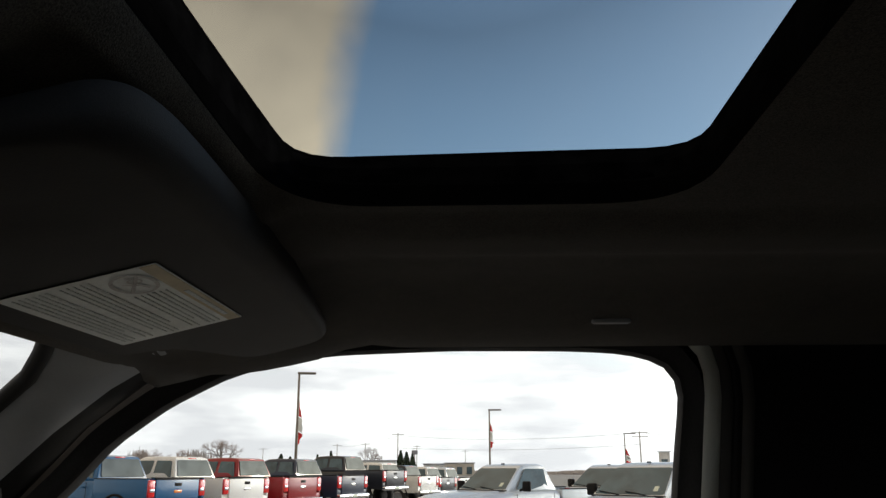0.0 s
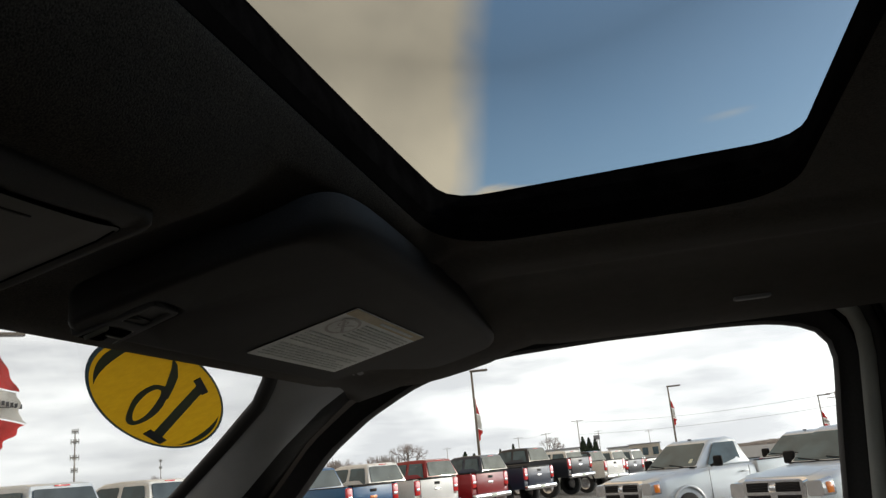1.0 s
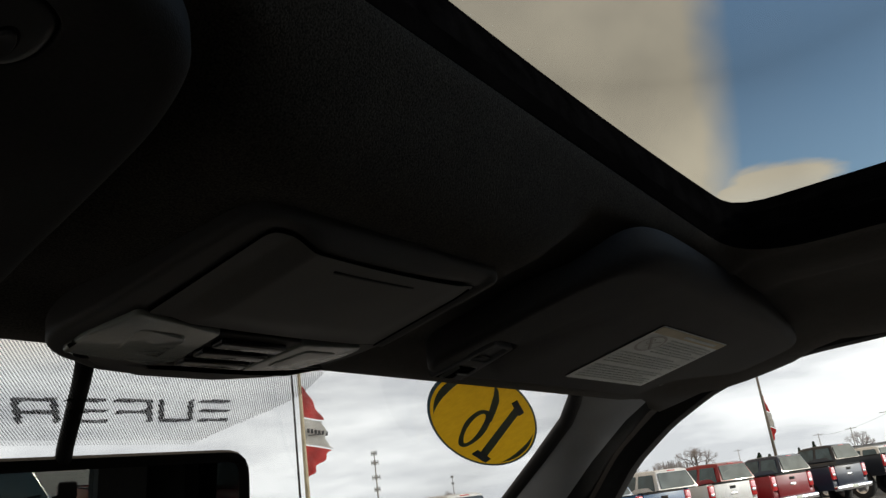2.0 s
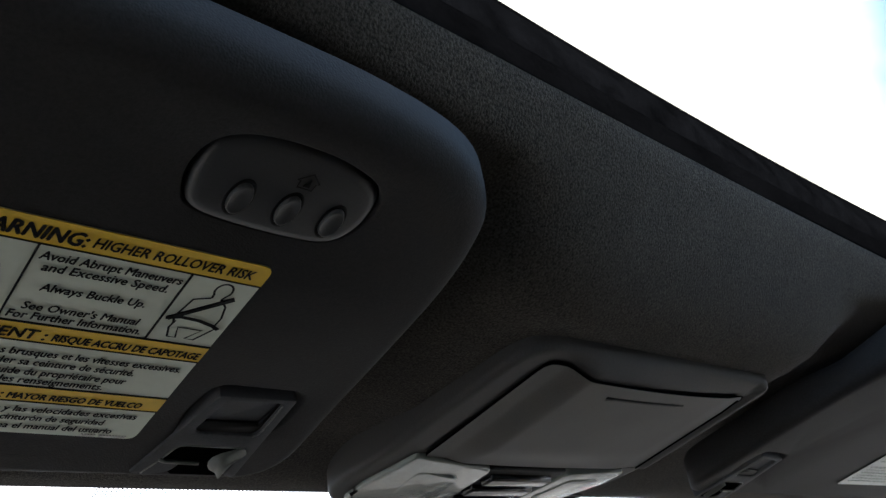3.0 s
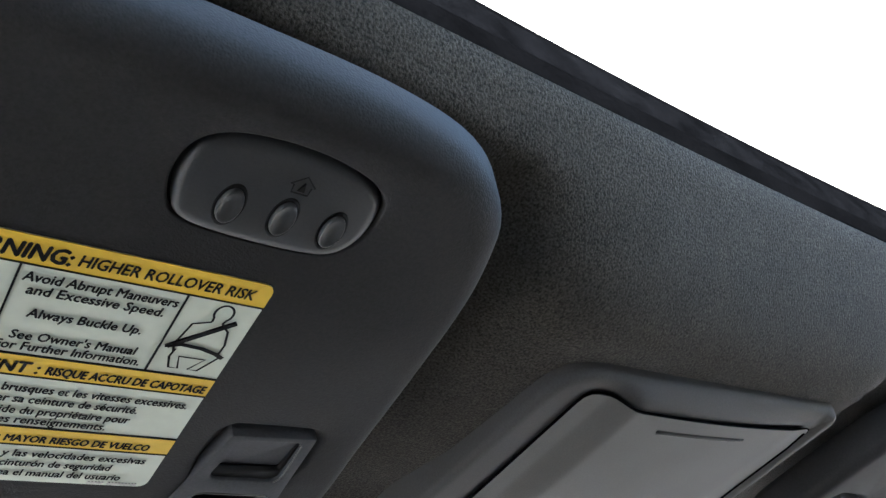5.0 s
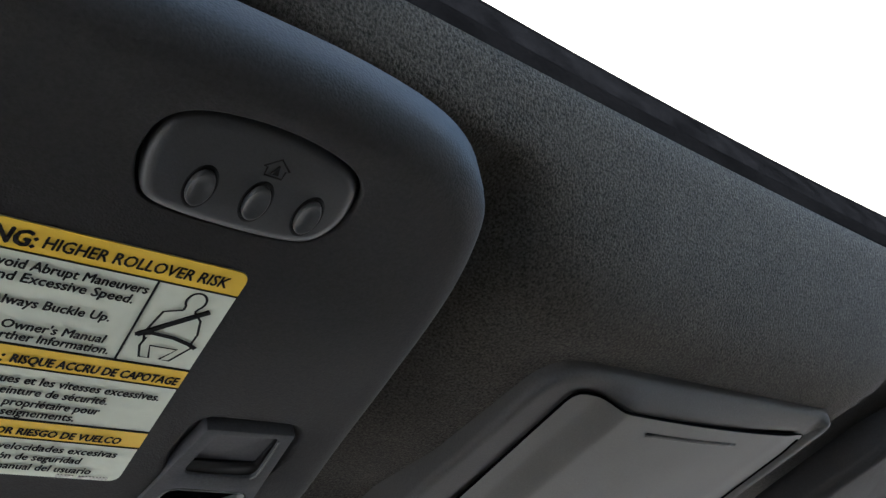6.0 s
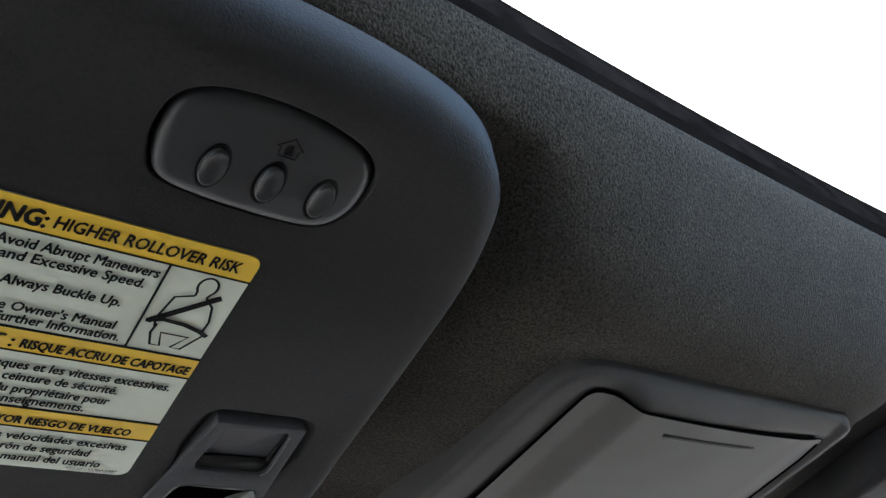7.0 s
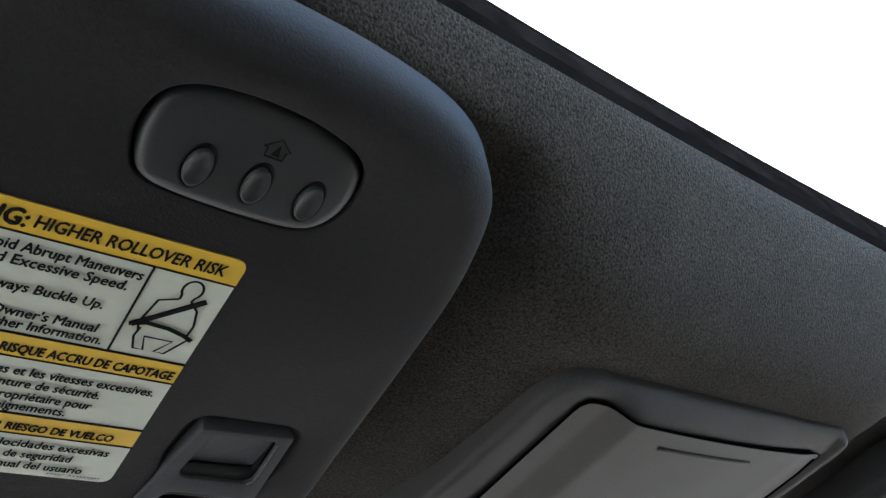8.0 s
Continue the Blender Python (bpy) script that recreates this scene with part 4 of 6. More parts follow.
def remote_panel(top):
    """Three oval buttons in a rounded panel let into the visor."""
    m, o = button_outline()
    bm = bmesh.new()
    # its rear edge lies deeper in the visor than its front edge
    sink = lambda y: 0.0034 * (y + 0.0125) / 0.025
    P = lambda pts, h: [m @ Vector((x, y, h - sink(y))) for x, y in pts]
    loops(bm, [P(inset(o, -0.0005), -0.0022), P(inset(o, 0.0006), -0.0020)])
    part("panel_gap", bm, BLACK, top, "dark joint round the button panel")
    bm = bmesh.new()
    vs = loops(bm, [P(inset(o, d), h) for d, h in ((0.0003, -0.0030), (0.0003, -0.0002), (0.0006, 0.0006), (0.0013, 0.0013), (0.0022, 0.0017), (0.0032, 0.0019))])
    bm.faces.new(vs[-1])
    bmesh.ops.recalc_face_normals(bm, faces=bm.faces)
    pan = part("button_panel", bm, BUTTON, top, "dark rubbery panel with three buttons", smooth=60)
    for x, y in ((-0.2143, -0.2594), (-0.2024, -0.2596), (-0.1905, -0.2596)):
        mb = on_visor(x, y, 0.0019 - sink(-(y + 0.2635) / 0.97335))
        e = ellipse(0, 0, 0.0026, 0.0042, 32, radians(-5))
        bm = bmesh.new()
        Q = lambda k, h: [mb @ Vector((a * k, b * k, h - 0.136 * b * k)) for a, b in e]
        loops(bm, [Q(1.24, -0.0006), Q(1.22, 0.00012), Q(0.99, 0.00012), Q(0.98, -0.0006)])
        part("button_joint", bm, BLACK, pan)
        bm = bmesh.new()
        vs = loops(bm, [Q(0.99, -0.0005), Q(0.99, 0.0004), Q(0.95, 0.0009), Q(0.88, 0.0011), Q(0.78, 0.0010), Q(0.50, 0.0006), Q(0.18, 0.0005)])
        bm.faces.new(vs[-1])
        bmesh.ops.recalc_face_normals(bm, faces=bm.faces)
        part("button", bm, BUTTON, pan, smooth=60)
    mi = on_visor(-0.2016, -0.2675, -0.0006)
    bm = bmesh.new()
    house = [(-0.0020, -0.0016), (-0.0022, 0.0004), (-0.0030, 0.0004), (-0.0002, 0.0030), (0.0026, 0.0006), (0.0018, 0.0004), (0.0018, -0.0016)]
    line(bm, house, 0.00045, mi, 0.0006, True)
    flat_shape(bm, [(-0.0008, -0.0010), (0.0008, -0.0010), (0.0002, 0.0012)], mi, 0.0007)
    part("house_sign", bm, BLACK, pan, smooth=0)


def airbag_label():
    w, h = 0.1568, 0.0864
    m = on_visor(0.3776, -0.2006) @ Matrix.Rotation(0.0132, 4, "Z") @ Matrix.Translation((-w / 2, h / 2, 0.0006))
    lab = thing("airbag_label", "white paper label with a yellowed strip on the passenger visor", "label")
    bm = bmesh.new()
    flat_shape(bm, rounded([(0, 0), (w, 0), (w, -h), (0, -h)], 0.0015, 3), m, 0.0003)
    part("sheet", bm, LABEL_PAPER, lab, smooth=0)
    bm = bmesh.new()
    flat_shape(bm, [(0.001, -0.0095), (0.001, -0.001), (w - 0.001, -0.001), (w - 0.001, -0.0095)], m, 0.0006)
    part("yellow_band", bm, LABEL_OLD, lab, "faded yellow heading strip", smooth=0)
    D = 0.0009
    bm = bmesh.new()
    bar(bm, 0.060, -0.0055, w - 0.02, -0.0055, 0.0030, m, D)
    rng = random.Random(4)
    for k in range(19):
        if k in (6, 12):
            continue
        y = -0.0140 - k * 0.0037
        big = k in (2, 7, 13)
        x = 0.050 if k < 6 else 0.006
        end = w - 0.006 - rng.random() * (0.04 if k % 4 == 3 else 0.006)
        while x < end:
            n = 0.003 + rng.random() * 0.009
            bar(bm, x, y, min(x + n, end), y, 0.0015 if big else 0.0008, m, D)
            x += n + 0.0014
    part("print_bar", bm, INK_FADED, lab, smooth=0)
    bm = bmesh.new()
    line(bm, ellipse(0.026, -0.0225, 0.0185, 0.0110, 36), 0.0022, m, D, True)
    bar(bm, 0.012, -0.0155, 0.040, -0.0295, 0.0020, m, D)
    line(bm, ellipse(0.020, -0.020, 0.0045, 0.0035), 0.0012, m, D, True)
    line(bm, [(0.022, -0.028), (0.030, -0.020), (0.037, -0.018)], 0.0016, m, D)
    part("ban_sign", bm, INK_GREY, lab, "round ban sign of plain shapes", smooth=0)


driver_visor = thing("sun_visor", "charcoal vinyl driver's sun visor, folded up, with three garage buttons", "sun visor", group="sun visors")
visor_body(driver_visor, -1)
visor_clip(driver_visor, -1)
remote_panel(driver_visor)
warning_label()
passenger_visor = thing("sun_visor", "charcoal vinyl passenger sun visor, folded up, with a paper label", "sun visor", group="sun visors")
visor_body(passenger_visor, 1)
visor_clip(passenger_visor, 1)
airbag_label()


# ---- cab: overhead console ----
def on_console(x, y, off=0.0):
    u = Vector((0, -1, 0.19)).normalized()
    z = Vector((1, 0, 0)).cross(u)
    m = Matrix((Vector((1, 0, 0)), u, z)).transposed().to_4x4()
    m.translation = Vector((x, y, console_z(x, y))) + z * off
    return m


def build_console():
    top = thing("overhead_console", "dark grey plastic overhead console with a closed bin", "overhead console")
    out = [(-0.0822, -0.2275), (0.0815, -0.2320), (0.0865, -0.1500), (0.0850, -0.1150), (0.0600, -0.0860), (0.0250, -0.0755), (-0.0250, -0.0755), (-0.0640, -0.0820), (-0.0868, -0.1020), (-0.0868, -0.1500)]
    o = rounded(out, [0.016, 0.008, 0.02, 0.03, 0.02, 0.02, 0.02, 0.02, 0.03, 0.02], 5)
    o = resample(o, 160)
    if area2(o) < 0:
        o = o[::-1]
    bm = bmesh.new()
    zf = lambda x, y: console_z(x, y) + 0.0014 * (-0.0675 < x < 0.0725 and -0.2200 < y < -0.1500) - 0.0018 * smooth01((x - 0.0735 - 0.0787 * (y + 0.2206)) / 0.003) * smooth01((-0.146 - y) / 0.004)
    prof = [(0.0300, 0.0), (0.0240, 0.0), (0.0190, 0.0), (0.0150, 0.0), (0.0115, 0.0), (0.0085, 0.0), (0.0060, 0.0), (0.0040, 0.0), (0.0022, 0.0001), (0.0011, 0.0006), (0.0003, 0.0016), (0.0, 0.0032), (0.0, 0.030)]
    vs = loops(bm, [[(x, y, zf(x, y) + h) for x, y in inset(o, d)] for d, h in prof])
    bm.faces.new(list(reversed(vs[0])))
    bm.faces.new(vs[-1])
    bmesh.ops.recalc_face_normals(bm, faces=bm.faces)
    part("housing", bm, PLASTIC, top, smooth=50)
    # bin lid: its middle stands proud, its flanks sweep up to the joint
    c = (0.0, -0.1832)
    m = on_console(*c)
    lid = resample(rounded([(-0.0745, -0.0362), (0.0745, -0.0362), (0.0752, 0.0380), (-0.0752, 0.0380)], [0.002, 0.002, 0.0055, 0.0055], 5), 140)
    if area2(lid) < 0:
        lid = lid[::-1]
    P = lambda pts, h: [m @ Vector((x, y, h)) for x, y in pts]
    bm = bmesh.new()
    # wider at the front on the passenger side, and flush there
    lx = lambda x, y: x * (0.92 if x < 0 else 0.985 + 0.070 * (0.0377 - y) / 0.0737)
    on_lid = lambda x, y, h: Vector((lx(x, y), c[1] - y * 0.9824, console_z(lx(x, y), c[1] - y * 0.9824) - h + 0.0009 * smooth01((x - 0.055) / 0.018)))
    PD = lambda pts, h: [on_lid(x, y, h) for x, y in pts]
    loops(bm, [PD(inset(lid, -0.0002), 0.0003), PD(inset(lid, -0.0001), 0.0011), PD(inset(lid, 0.0002), 0.00125)])
    tube(bm, [on_lid(0.0750 - 0.0036 * max(k - 16, 0) / 4, -0.0362 + 0.0742 * k / 20, 0.0012) for k in range(20)], 0.00055, 8)
    part("lid_joint", bm, FRAME, top, "dark joint round the lid")
    bm = bmesh.new()

    nx, ny = 120, 26
    grid = {}
    for i in range(nx + 1):
        for j in range(ny + 1):
            x = -0.0746 + 0.1492 * i / nx
            y = -0.0360 + 0.0737 * j / ny
            # rounded rear corners
            cx, cy = 0.0746 - 0.0050, 0.0377 - 0.0050
            if abs(x) > cx and y > cy:
                d = Vector((abs(x) - cx, y - cy))
                if d.length > 0.0050:
                    d = d.normalized() * 0.0050
                x, y = math.copysign(cx + d.x, x), cy + d.y
            grid[i, j] = bm.verts.new(on_lid(x, y, 0.0011))
    for i in range(nx):
        for j in range(ny):
            bm.faces.new((grid[i, j], grid[i + 1, j], grid[i + 1, j + 1], grid[i, j + 1]))
    bmesh.ops.remove_doubles(bm, verts=bm.verts, dist=1e-6)
    bmesh.ops.recalc_face_normals(bm, faces=bm.faces)
    lid_ob = part("bin_lid", bm, PLASTIC_DOOR, top, "smooth mid-grey sunglasses bin lid", smooth=60)
    bm = bmesh.new()
    tube(bm, [on_lid(-0.029 + 0.058 * k / 12, 0.0295, 0.0009) for k in range(13)], 0.0007, 8)
    part("finger_groove", bm, BLACK, lid_ob)
    bm = bmesh.new()
    tube(bm, [on_lid(-0.028 + 0.056 * k / 12, 0.0284, 0.0010) for k in range(13)], 0.0006, 8)
    part("finger_ridge", bm, PLASTIC_DOOR, lid_ob)
    # lamps and switches ahead of the bin
    lens = {-1: rounded([(-0.0735, -0.1490), (-0.0262, -0.1448), (-0.0195, -0.1060), (-0.0290, -0.0985), (-0.0745, -0.0990), (-0.0770, -0.1180)], 0.003, 4),
            1: rounded([(0.0285, -0.1425), (0.0708, -0.1462), (0.0725, -0.1290), (0.0610, -0.1050), (0.0260, -0.0990)], 0.003, 4)}
    for s in (-1, 1):
        bm = bmesh.new()
        pad(bm, lens[s], lambda x, y: console_z(x, y) - 0.0022, 0.006, 0.0010, 4)
        lamp = part("map_lamp", bm, LENS, top, "pale translucent map lamp lens", smooth=50)
        bm = bmesh.new()
        o2 = rounded([(s * 0.062, -0.136), (s * 0.038, -0.136), (s * 0.034, -0.110), (s * 0.057, -0.110)], 0.004, 4)
        pad(bm, o2, lambda x, y: console_z(x, y) - 0.0029, 0.002, 0.0006, 3)
        part("lamp_button", bm, LENS, lamp)
    bm = bmesh.new()
    pad(bm, rounded([(-0.0270, -0.1445), (0.0270, -0.1445), (0.0225, -0.0985), (-0.0225, -0.0985)], 0.003, 4), lambda x, y: console_z(x, y) - 0.0012, 0.004, 0.001, 3)
    panel = part("switch_panel", bm, BLACK, top, "black recessed sunroof switch panel")
    for y in (-0.1345, -0.1215, -0.1085):
        bm = bmesh.new()
        pad(bm, rounded([(-0.021, y - 0.0042), (0.021, y - 0.0042), (0.021, y + 0.0042), (-0.021, y + 0.0042)], 0.0015, 3), lambda x, y: console_z(x, y) - 0.0040, 0.005, 0.0016, 3)
        part("switch", bm, GLOSSBLACK, panel)
    bm = bmesh.new()
    front = [(0.0780, -0.1120), (0.0560, -0.0905), (0.0240, -0.0815), (-0.0240, -0.0815), (-0.0560, -0.0905), (-0.0780, -0.1120), (-0.0640, -0.0965), (-0.0250, -0.0955), (0.0250, -0.0955), (0.0640, -0.0965)]
    pad(bm, rounded(front, 0.004, 4), lambda x, y: console_z(x, y) - 0.0022, 0.006, 0.002, 4)
    part("front_lip", bm, PLASTIC_DOOR, top, "pale grey front lip")


build_console()


# ---- cab: on and before the windscreen ----
def ws_pose(x, y, off):
    """A pose on the windscreen's inner face: x to the passenger side, y up the glass, z into the cab."""
    u = Vector((0, -1, WS)).normalized()
    z = Vector((1, 0, 0)).cross(u)
    m = Matrix((Vector((1, 0, 0)), u, z)).transposed().to_4x4()
    m.translation = ws_point(x, y, off)
    return m


STICKER = material("sticker_print", (0.54, 0.36, 0.012), 0.5, grain=0.15, grain_size=0.004, blotch=0.30, blotch_size=0.012)
STICKER_INK = material("sticker_ink", (0.018, 0.036, 0.070), 0.5, grain=0.1, grain_size=0.004)
for mt, amt in ((STICKER, 0.75), (STICKER_INK, 0.45)):
    # sunlight glows through the thin film
    tt = mt.node_tree
    pb = tt.nodes["Principled BSDF"]
    tl = tt.nodes.new("ShaderNodeBsdfTranslucent")
    tl.inputs[0].default_value = (0.46, 0.31, 0.010, 1) if amt > 0.5 else (0.035, 0.085, 0.13, 1)
    ms = tt.nodes.new("ShaderNodeMixShader")
    ms.inputs[0].default_value = amt
    tt.links.new(pb.outputs[0], ms.inputs[1])
    tt.links.new(tl.outputs[0], ms.inputs[2])
    tt.links.new(ms.outputs[0], tt.nodes["Material Output"].inputs[0])


def build_sticker():
    top = thing("year_sticker", "oval yellow sticker with dark blue digits on the windscreen", "sticker")
    m = ws_pose(STK[0], STK[1], 0.003)
    A, B = Vector(STK[2:4]), Vector(STK[4:6])
    n = 64
    E = lambda k, h: [m @ Vector((*(A * math.cos(t) * k + B * math.sin(t) * k), h)) for t in (math.tau * i / n for i in range(n))]
    bm = bmesh.new()
    vs = loops(bm, [E(0.97, 0.0), E(0.97, 0.0004)], True, False, True)
    part("film", bm, STICKER, top, smooth=0)
    bm = bmesh.new()
    loops(bm, [E(1.0, 0.0), E(1.0, 0.0010), E(0.965, 0.0010), E(0.965, 0.0)])
    part("rim", bm, STICKER_INK, top, "dark blue rim", smooth=0)
    # two crescents inside the rim
    for t0, t1 in STK[6]:
        bm = bmesh.new()
        ra, rb = [], []
        for i in range(25):
            t = t0 + (t1 - t0) * i / 24
            wd = 0.10 * math.sin(math.pi * i / 24)
            p = A * math.cos(t) + B * math.sin(t)
            ra.append(m @ Vector((*(p * 0.92), 0.0010)))
            rb.append(m @ Vector((*(p * (0.915 - wd)), 0.0010)))
        loops(bm, [ra, rb], close=False)
        part("crescent", bm, STICKER_INK, top, smooth=0)
    # the digits, seen from behind: a slab one and a six with a swelling bowl
    D = 0.0012
    mm = lambda pts: [(x / 1000, y / 1000) for x, y in pts]
    bm = bmesh.new()
    bm.faces.new([bm.verts.new(m @ Vector((x, y, D))) for x, y in mm([(9, 28), (31, 21), (69, -54), (45, -48)])])
    bar(bm, *mm([(-2, 36.5)])[0], *mm([(38, 19)])[0], 0.0065, m, D + 0.0001)
    bar(bm, *mm([(34, -46)])[0], *mm([(83, -62.5)])[0], 0.0075, m, D + 0.0001)
    part("digit", bm, STICKER_INK, top, "dark blue slab digit", smooth=0)
    outer = resample(curve_through(mm([(-20, -29), (-37, -12.5), (-51, 6.7), (-50, 20), (-41, 23), (-20, 18), (2, -3.6), (10, -20), (7, -32.5), (-3, -36)]), 5), 60)
    inner = resample(curve_through(mm([(-11, -28), (-29, -12.5), (-39, 4.5), (-38, 15.7), (-27, 14.8), (-11, -3.6), (-3, -20), (-4, -28.5)]), 5), 60)
    bm = bmesh.new()
    loops(bm, [[m @ Vector((x, y, D)) for x, y in outer], [m @ Vector((x, y, D)) for x, y in inner]])
    n6 = [(-4, 6), (-15, 19), (-31, 36), (-54, 51.5), (-68, 57)]
    i6 = [(-10, -2), (-22, 13), (-36, 27), (-54, 45), (-67, 55.5)]
    loops(bm, [[m @ Vector((x, y, D + 0.0001)) for x, y in mm(n6)], [m @ Vector((x, y, D + 0.0001)) for x, y in mm(i6)]], close=False)
    part("digit", bm, STICKER_INK, top, "dark blue serif digit", smooth=0)


# centre, two half axes in the glass, arcs of the crescents
STK = (0.433, -0.0070, 0.121, -0.0129, 0.099, -0.0722, ((radians(-178), radians(-105)), (radians(2), radians(75))))
build_sticker()


def build_shade_band():
    """Printed dots at the top of the windscreen, with a row of slanted bars left dark in their middle."""
    m = ws_pose(-0.012, 0.0, 0.0045)
    k = math.sqrt(1 + WS * WS)
    low, high = -0.0185, 0.085
    # the band's mark: a row of slanted frames and bars, printed as fatter dots
    strokes = []
    x = 0.1075
    y0, y1, w, s, th = 0.0072, 0.0262, 0.0205, 0.0125, 0.0034
    shapes = {"=": ((0, 1, 1, 1), (0, 0, 1, 0), (0, 0.5, 1, 0.5)), "U": ((0, 1, 0, 0), (0, 0, 1, 0), (1, 0, 1, 1)), "P": ((0, 0, 0, 1), (0, 1, 1, 1), (0, 0.45, 1, 0.45)),
              "H": ((0, 0, 0, 1), (0, 1, 1, 1), (1, 0, 1, 1), (0, 0.45, 1, 0.45)), "D": ((0, 0, 0, 1), (0, 1, 1, 1), (1, 0, 1, 1), (0, 0, 1, 0)), "V": ((0, 1, 0.5, 0.5), (1, 1, 0.5, 0.5), (0.5, 0.5, 0.5, 0))}
    for kind in "=UP=H DU=V":
        if kind == " ":
            x -= 0.016
            continue
        for a, b, c, d in shapes[kind]:
            strokes.append((Vector((x - a * w - s * b + 0.002, y0 + (y1 - y0) * b)), Vector((x - c * w - s * d + 0.002, y0 + (y1 - y0) * d))))
        x -= 0.0285

    def in_mark(u, v):
        v -= 0.045 * (u - 0.10)
        if not y0 - th < v < y1 + th:
            return False
        p = Vector((u, v))
        for q0, q1 in strokes:
            if min(q0.x, q1.x) - th < u < max(q0.x, q1.x) + th:
                d = q1 - q0
                f = min(max((p - q0).dot(d) / d.length_squared, 0), 1)
                if (q0 + d * f - p).length < th / 2:
                    return True
        return False

    bm, mark = bmesh.new(), bmesh.new()
    step = 0.0019
    rows = int((high - low) / (step * 0.5))
    for j in range(rows):
        v = low + j * step * 0.5
        half = 0.098 + 0.055 * smooth01((v - low + 0.012) / 0.075)
        n = int(half / step)
        r = 0.00054 if v > low + 0.004 else 0.00040
        for i in range(-n, n + 1):
            u = (i + 0.5 * (j % 2)) * step
            inside = in_mark(u, v)
            to, q = (mark, 0.00090) if inside else (bm, r)
            to.faces.new([to.verts.new(m @ Vector((u + a * q, v + b * q, 0))) for a, b in ((1, 0), (0, 1), (-1, 0), (0, -1))])
    tagged(part("dots", bm, BLACK, windscreen, "black printed dots", smooth=0), kind="stuff")
    part("band_mark", mark, BLACK, windscreen, "row of dark slanted shapes in dense dots", smooth=0)


build_shade_band()


def build_mirror():
    top = thing("rear_view_mirror", "black rear-view mirror on a stem under the windscreen top", "mirror")
    m = Matrix.Translation((0.026, 0.045, 1.719)) @ Matrix.Rotation(radians(-8.3), 4, "Z") @ Matrix.Rotation(radians(3.5), 4, "X")
    face = resample(rounded([(-0.128, -0.036), (0.123, -0.036), (0.123, 0.036), (-0.128, 0.036)], [0.02, 0.02, 0.018, 0.018], 6), 90)
    bm = bmesh.new()
    P = lambda pts, d: [m @ Vector((x, d, z)) for x, z in pts]
    vs = loops(bm, [P(inset(face, 0.0085), -0.0005), P(inset(face, 0.0065), -0.0030), P(inset(face, 0.002), -0.0035), P(face, 0.001), P(face, 0.008), P(inset(face, 0.006), 0.018), P(inset(face, 0.02), 0.024)])
    bm.faces.new(vs[-1])
    bmesh.ops.recalc_face_normals(bm, faces=bm.faces)
    part("housing", bm, BLACK, top, smooth=50)
    bm = bmesh.new()
    vs = loops(bm, [P(inset(face, 0.0085), -0.0004), P(inset(face, 0.0085), 0.004)], True, True, True)
    part("glass", bm, MIRROR, top, "silvered mirror glass", smooth=0)
    bm = bmesh.new()
    tube(bm, [(-0.030, -0.050, 1.790), (-0.018, -0.028, 1.783), (0.010, 0.030, 1.757), (0.030, 0.064, 1.748), (0.034, 0.070, 1.735)], 0.0048, 12)
    part("stem", bm, BLACK, top)
    bm = bmesh.new()
    box(bm, -0.050, -0.030, 0.062, 0.085, 1.748, 1.764, 0.006, 3)
    part("sensor_pod", bm, BLACK, top)


build_mirror()


def build_seat(x):
    top = thing("front_seat", "dark cloth front seat with a headrest, empty", "seat", Matrix.Translation((x, -0.68, GROUND + 0.55)), group="front seats")
    bm = bmesh.new()
    box(bm, -0.25, 0.25, -0.28, 0.24, 0.16, 0.34, 0.06, 4)
    part("cushion", bm, SEAT, top)
    bm = bmesh.new()
    box(bm, -0.24, 0.24, -0.12, 0.04, 0.30, 0.93, 0.06, 4, Matrix.Rotation(radians(14), 4, "X") @ Matrix.Translation((0, -0.10, 0.02)))
    part("backrest", bm, SEAT, top)
    bm = bmesh.new()
    box(bm, -0.13, 0.13, -0.46, -0.36, 0.90, 1.09, 0.045, 4)
    part("headrest", bm, SEAT, top)
    bm = bmesh.new()
    for s in (-0.06, 0.06):
        bm = bmesh.new()
        tube(bm, [(s, -0.38, 0.80), (s, -0.41, 0.95)], 0.006, 8)
        part("headrest_post", bm, CHROME, top)
    bm = bmesh.new()
    box(bm, -0.22, 0.22, -0.26, 0.20, 0.0, 0.17, 0.01)
    part("base", bm, BLACK, top)


for seat_x in (0.42, -0.42):
    build_seat(seat_x)

# a small trim cap on the passenger side of the headliner
cap = thing("trim_cap", "small oval plastic cap in the headliner above the door", "cap")
bm = bmesh.new()
ob_m = Matrix.Translation((0.640, -0.535, headliner_z(0.640, -0.535) - 0.0015)) @ Matrix.Rotation(radians(90), 4, "Z")
e = [(a, b) for a, b in rounded([(-0.018, -0.005), (0.018, -0.005), (0.018, 0.005), (-0.018, 0.005)], 0.004, 4)]
loops(bm, [[ob_m @ Vector((x, y, 0.004)) for x, y in e], [ob_m @ Vector((x, y, 0.0)) for x, y in e], [ob_m @ Vector((x * 0.9, y * 0.8, -0.001)) for x, y in e]], True, False, True)
part("cap", bm, PILLAR, cap)

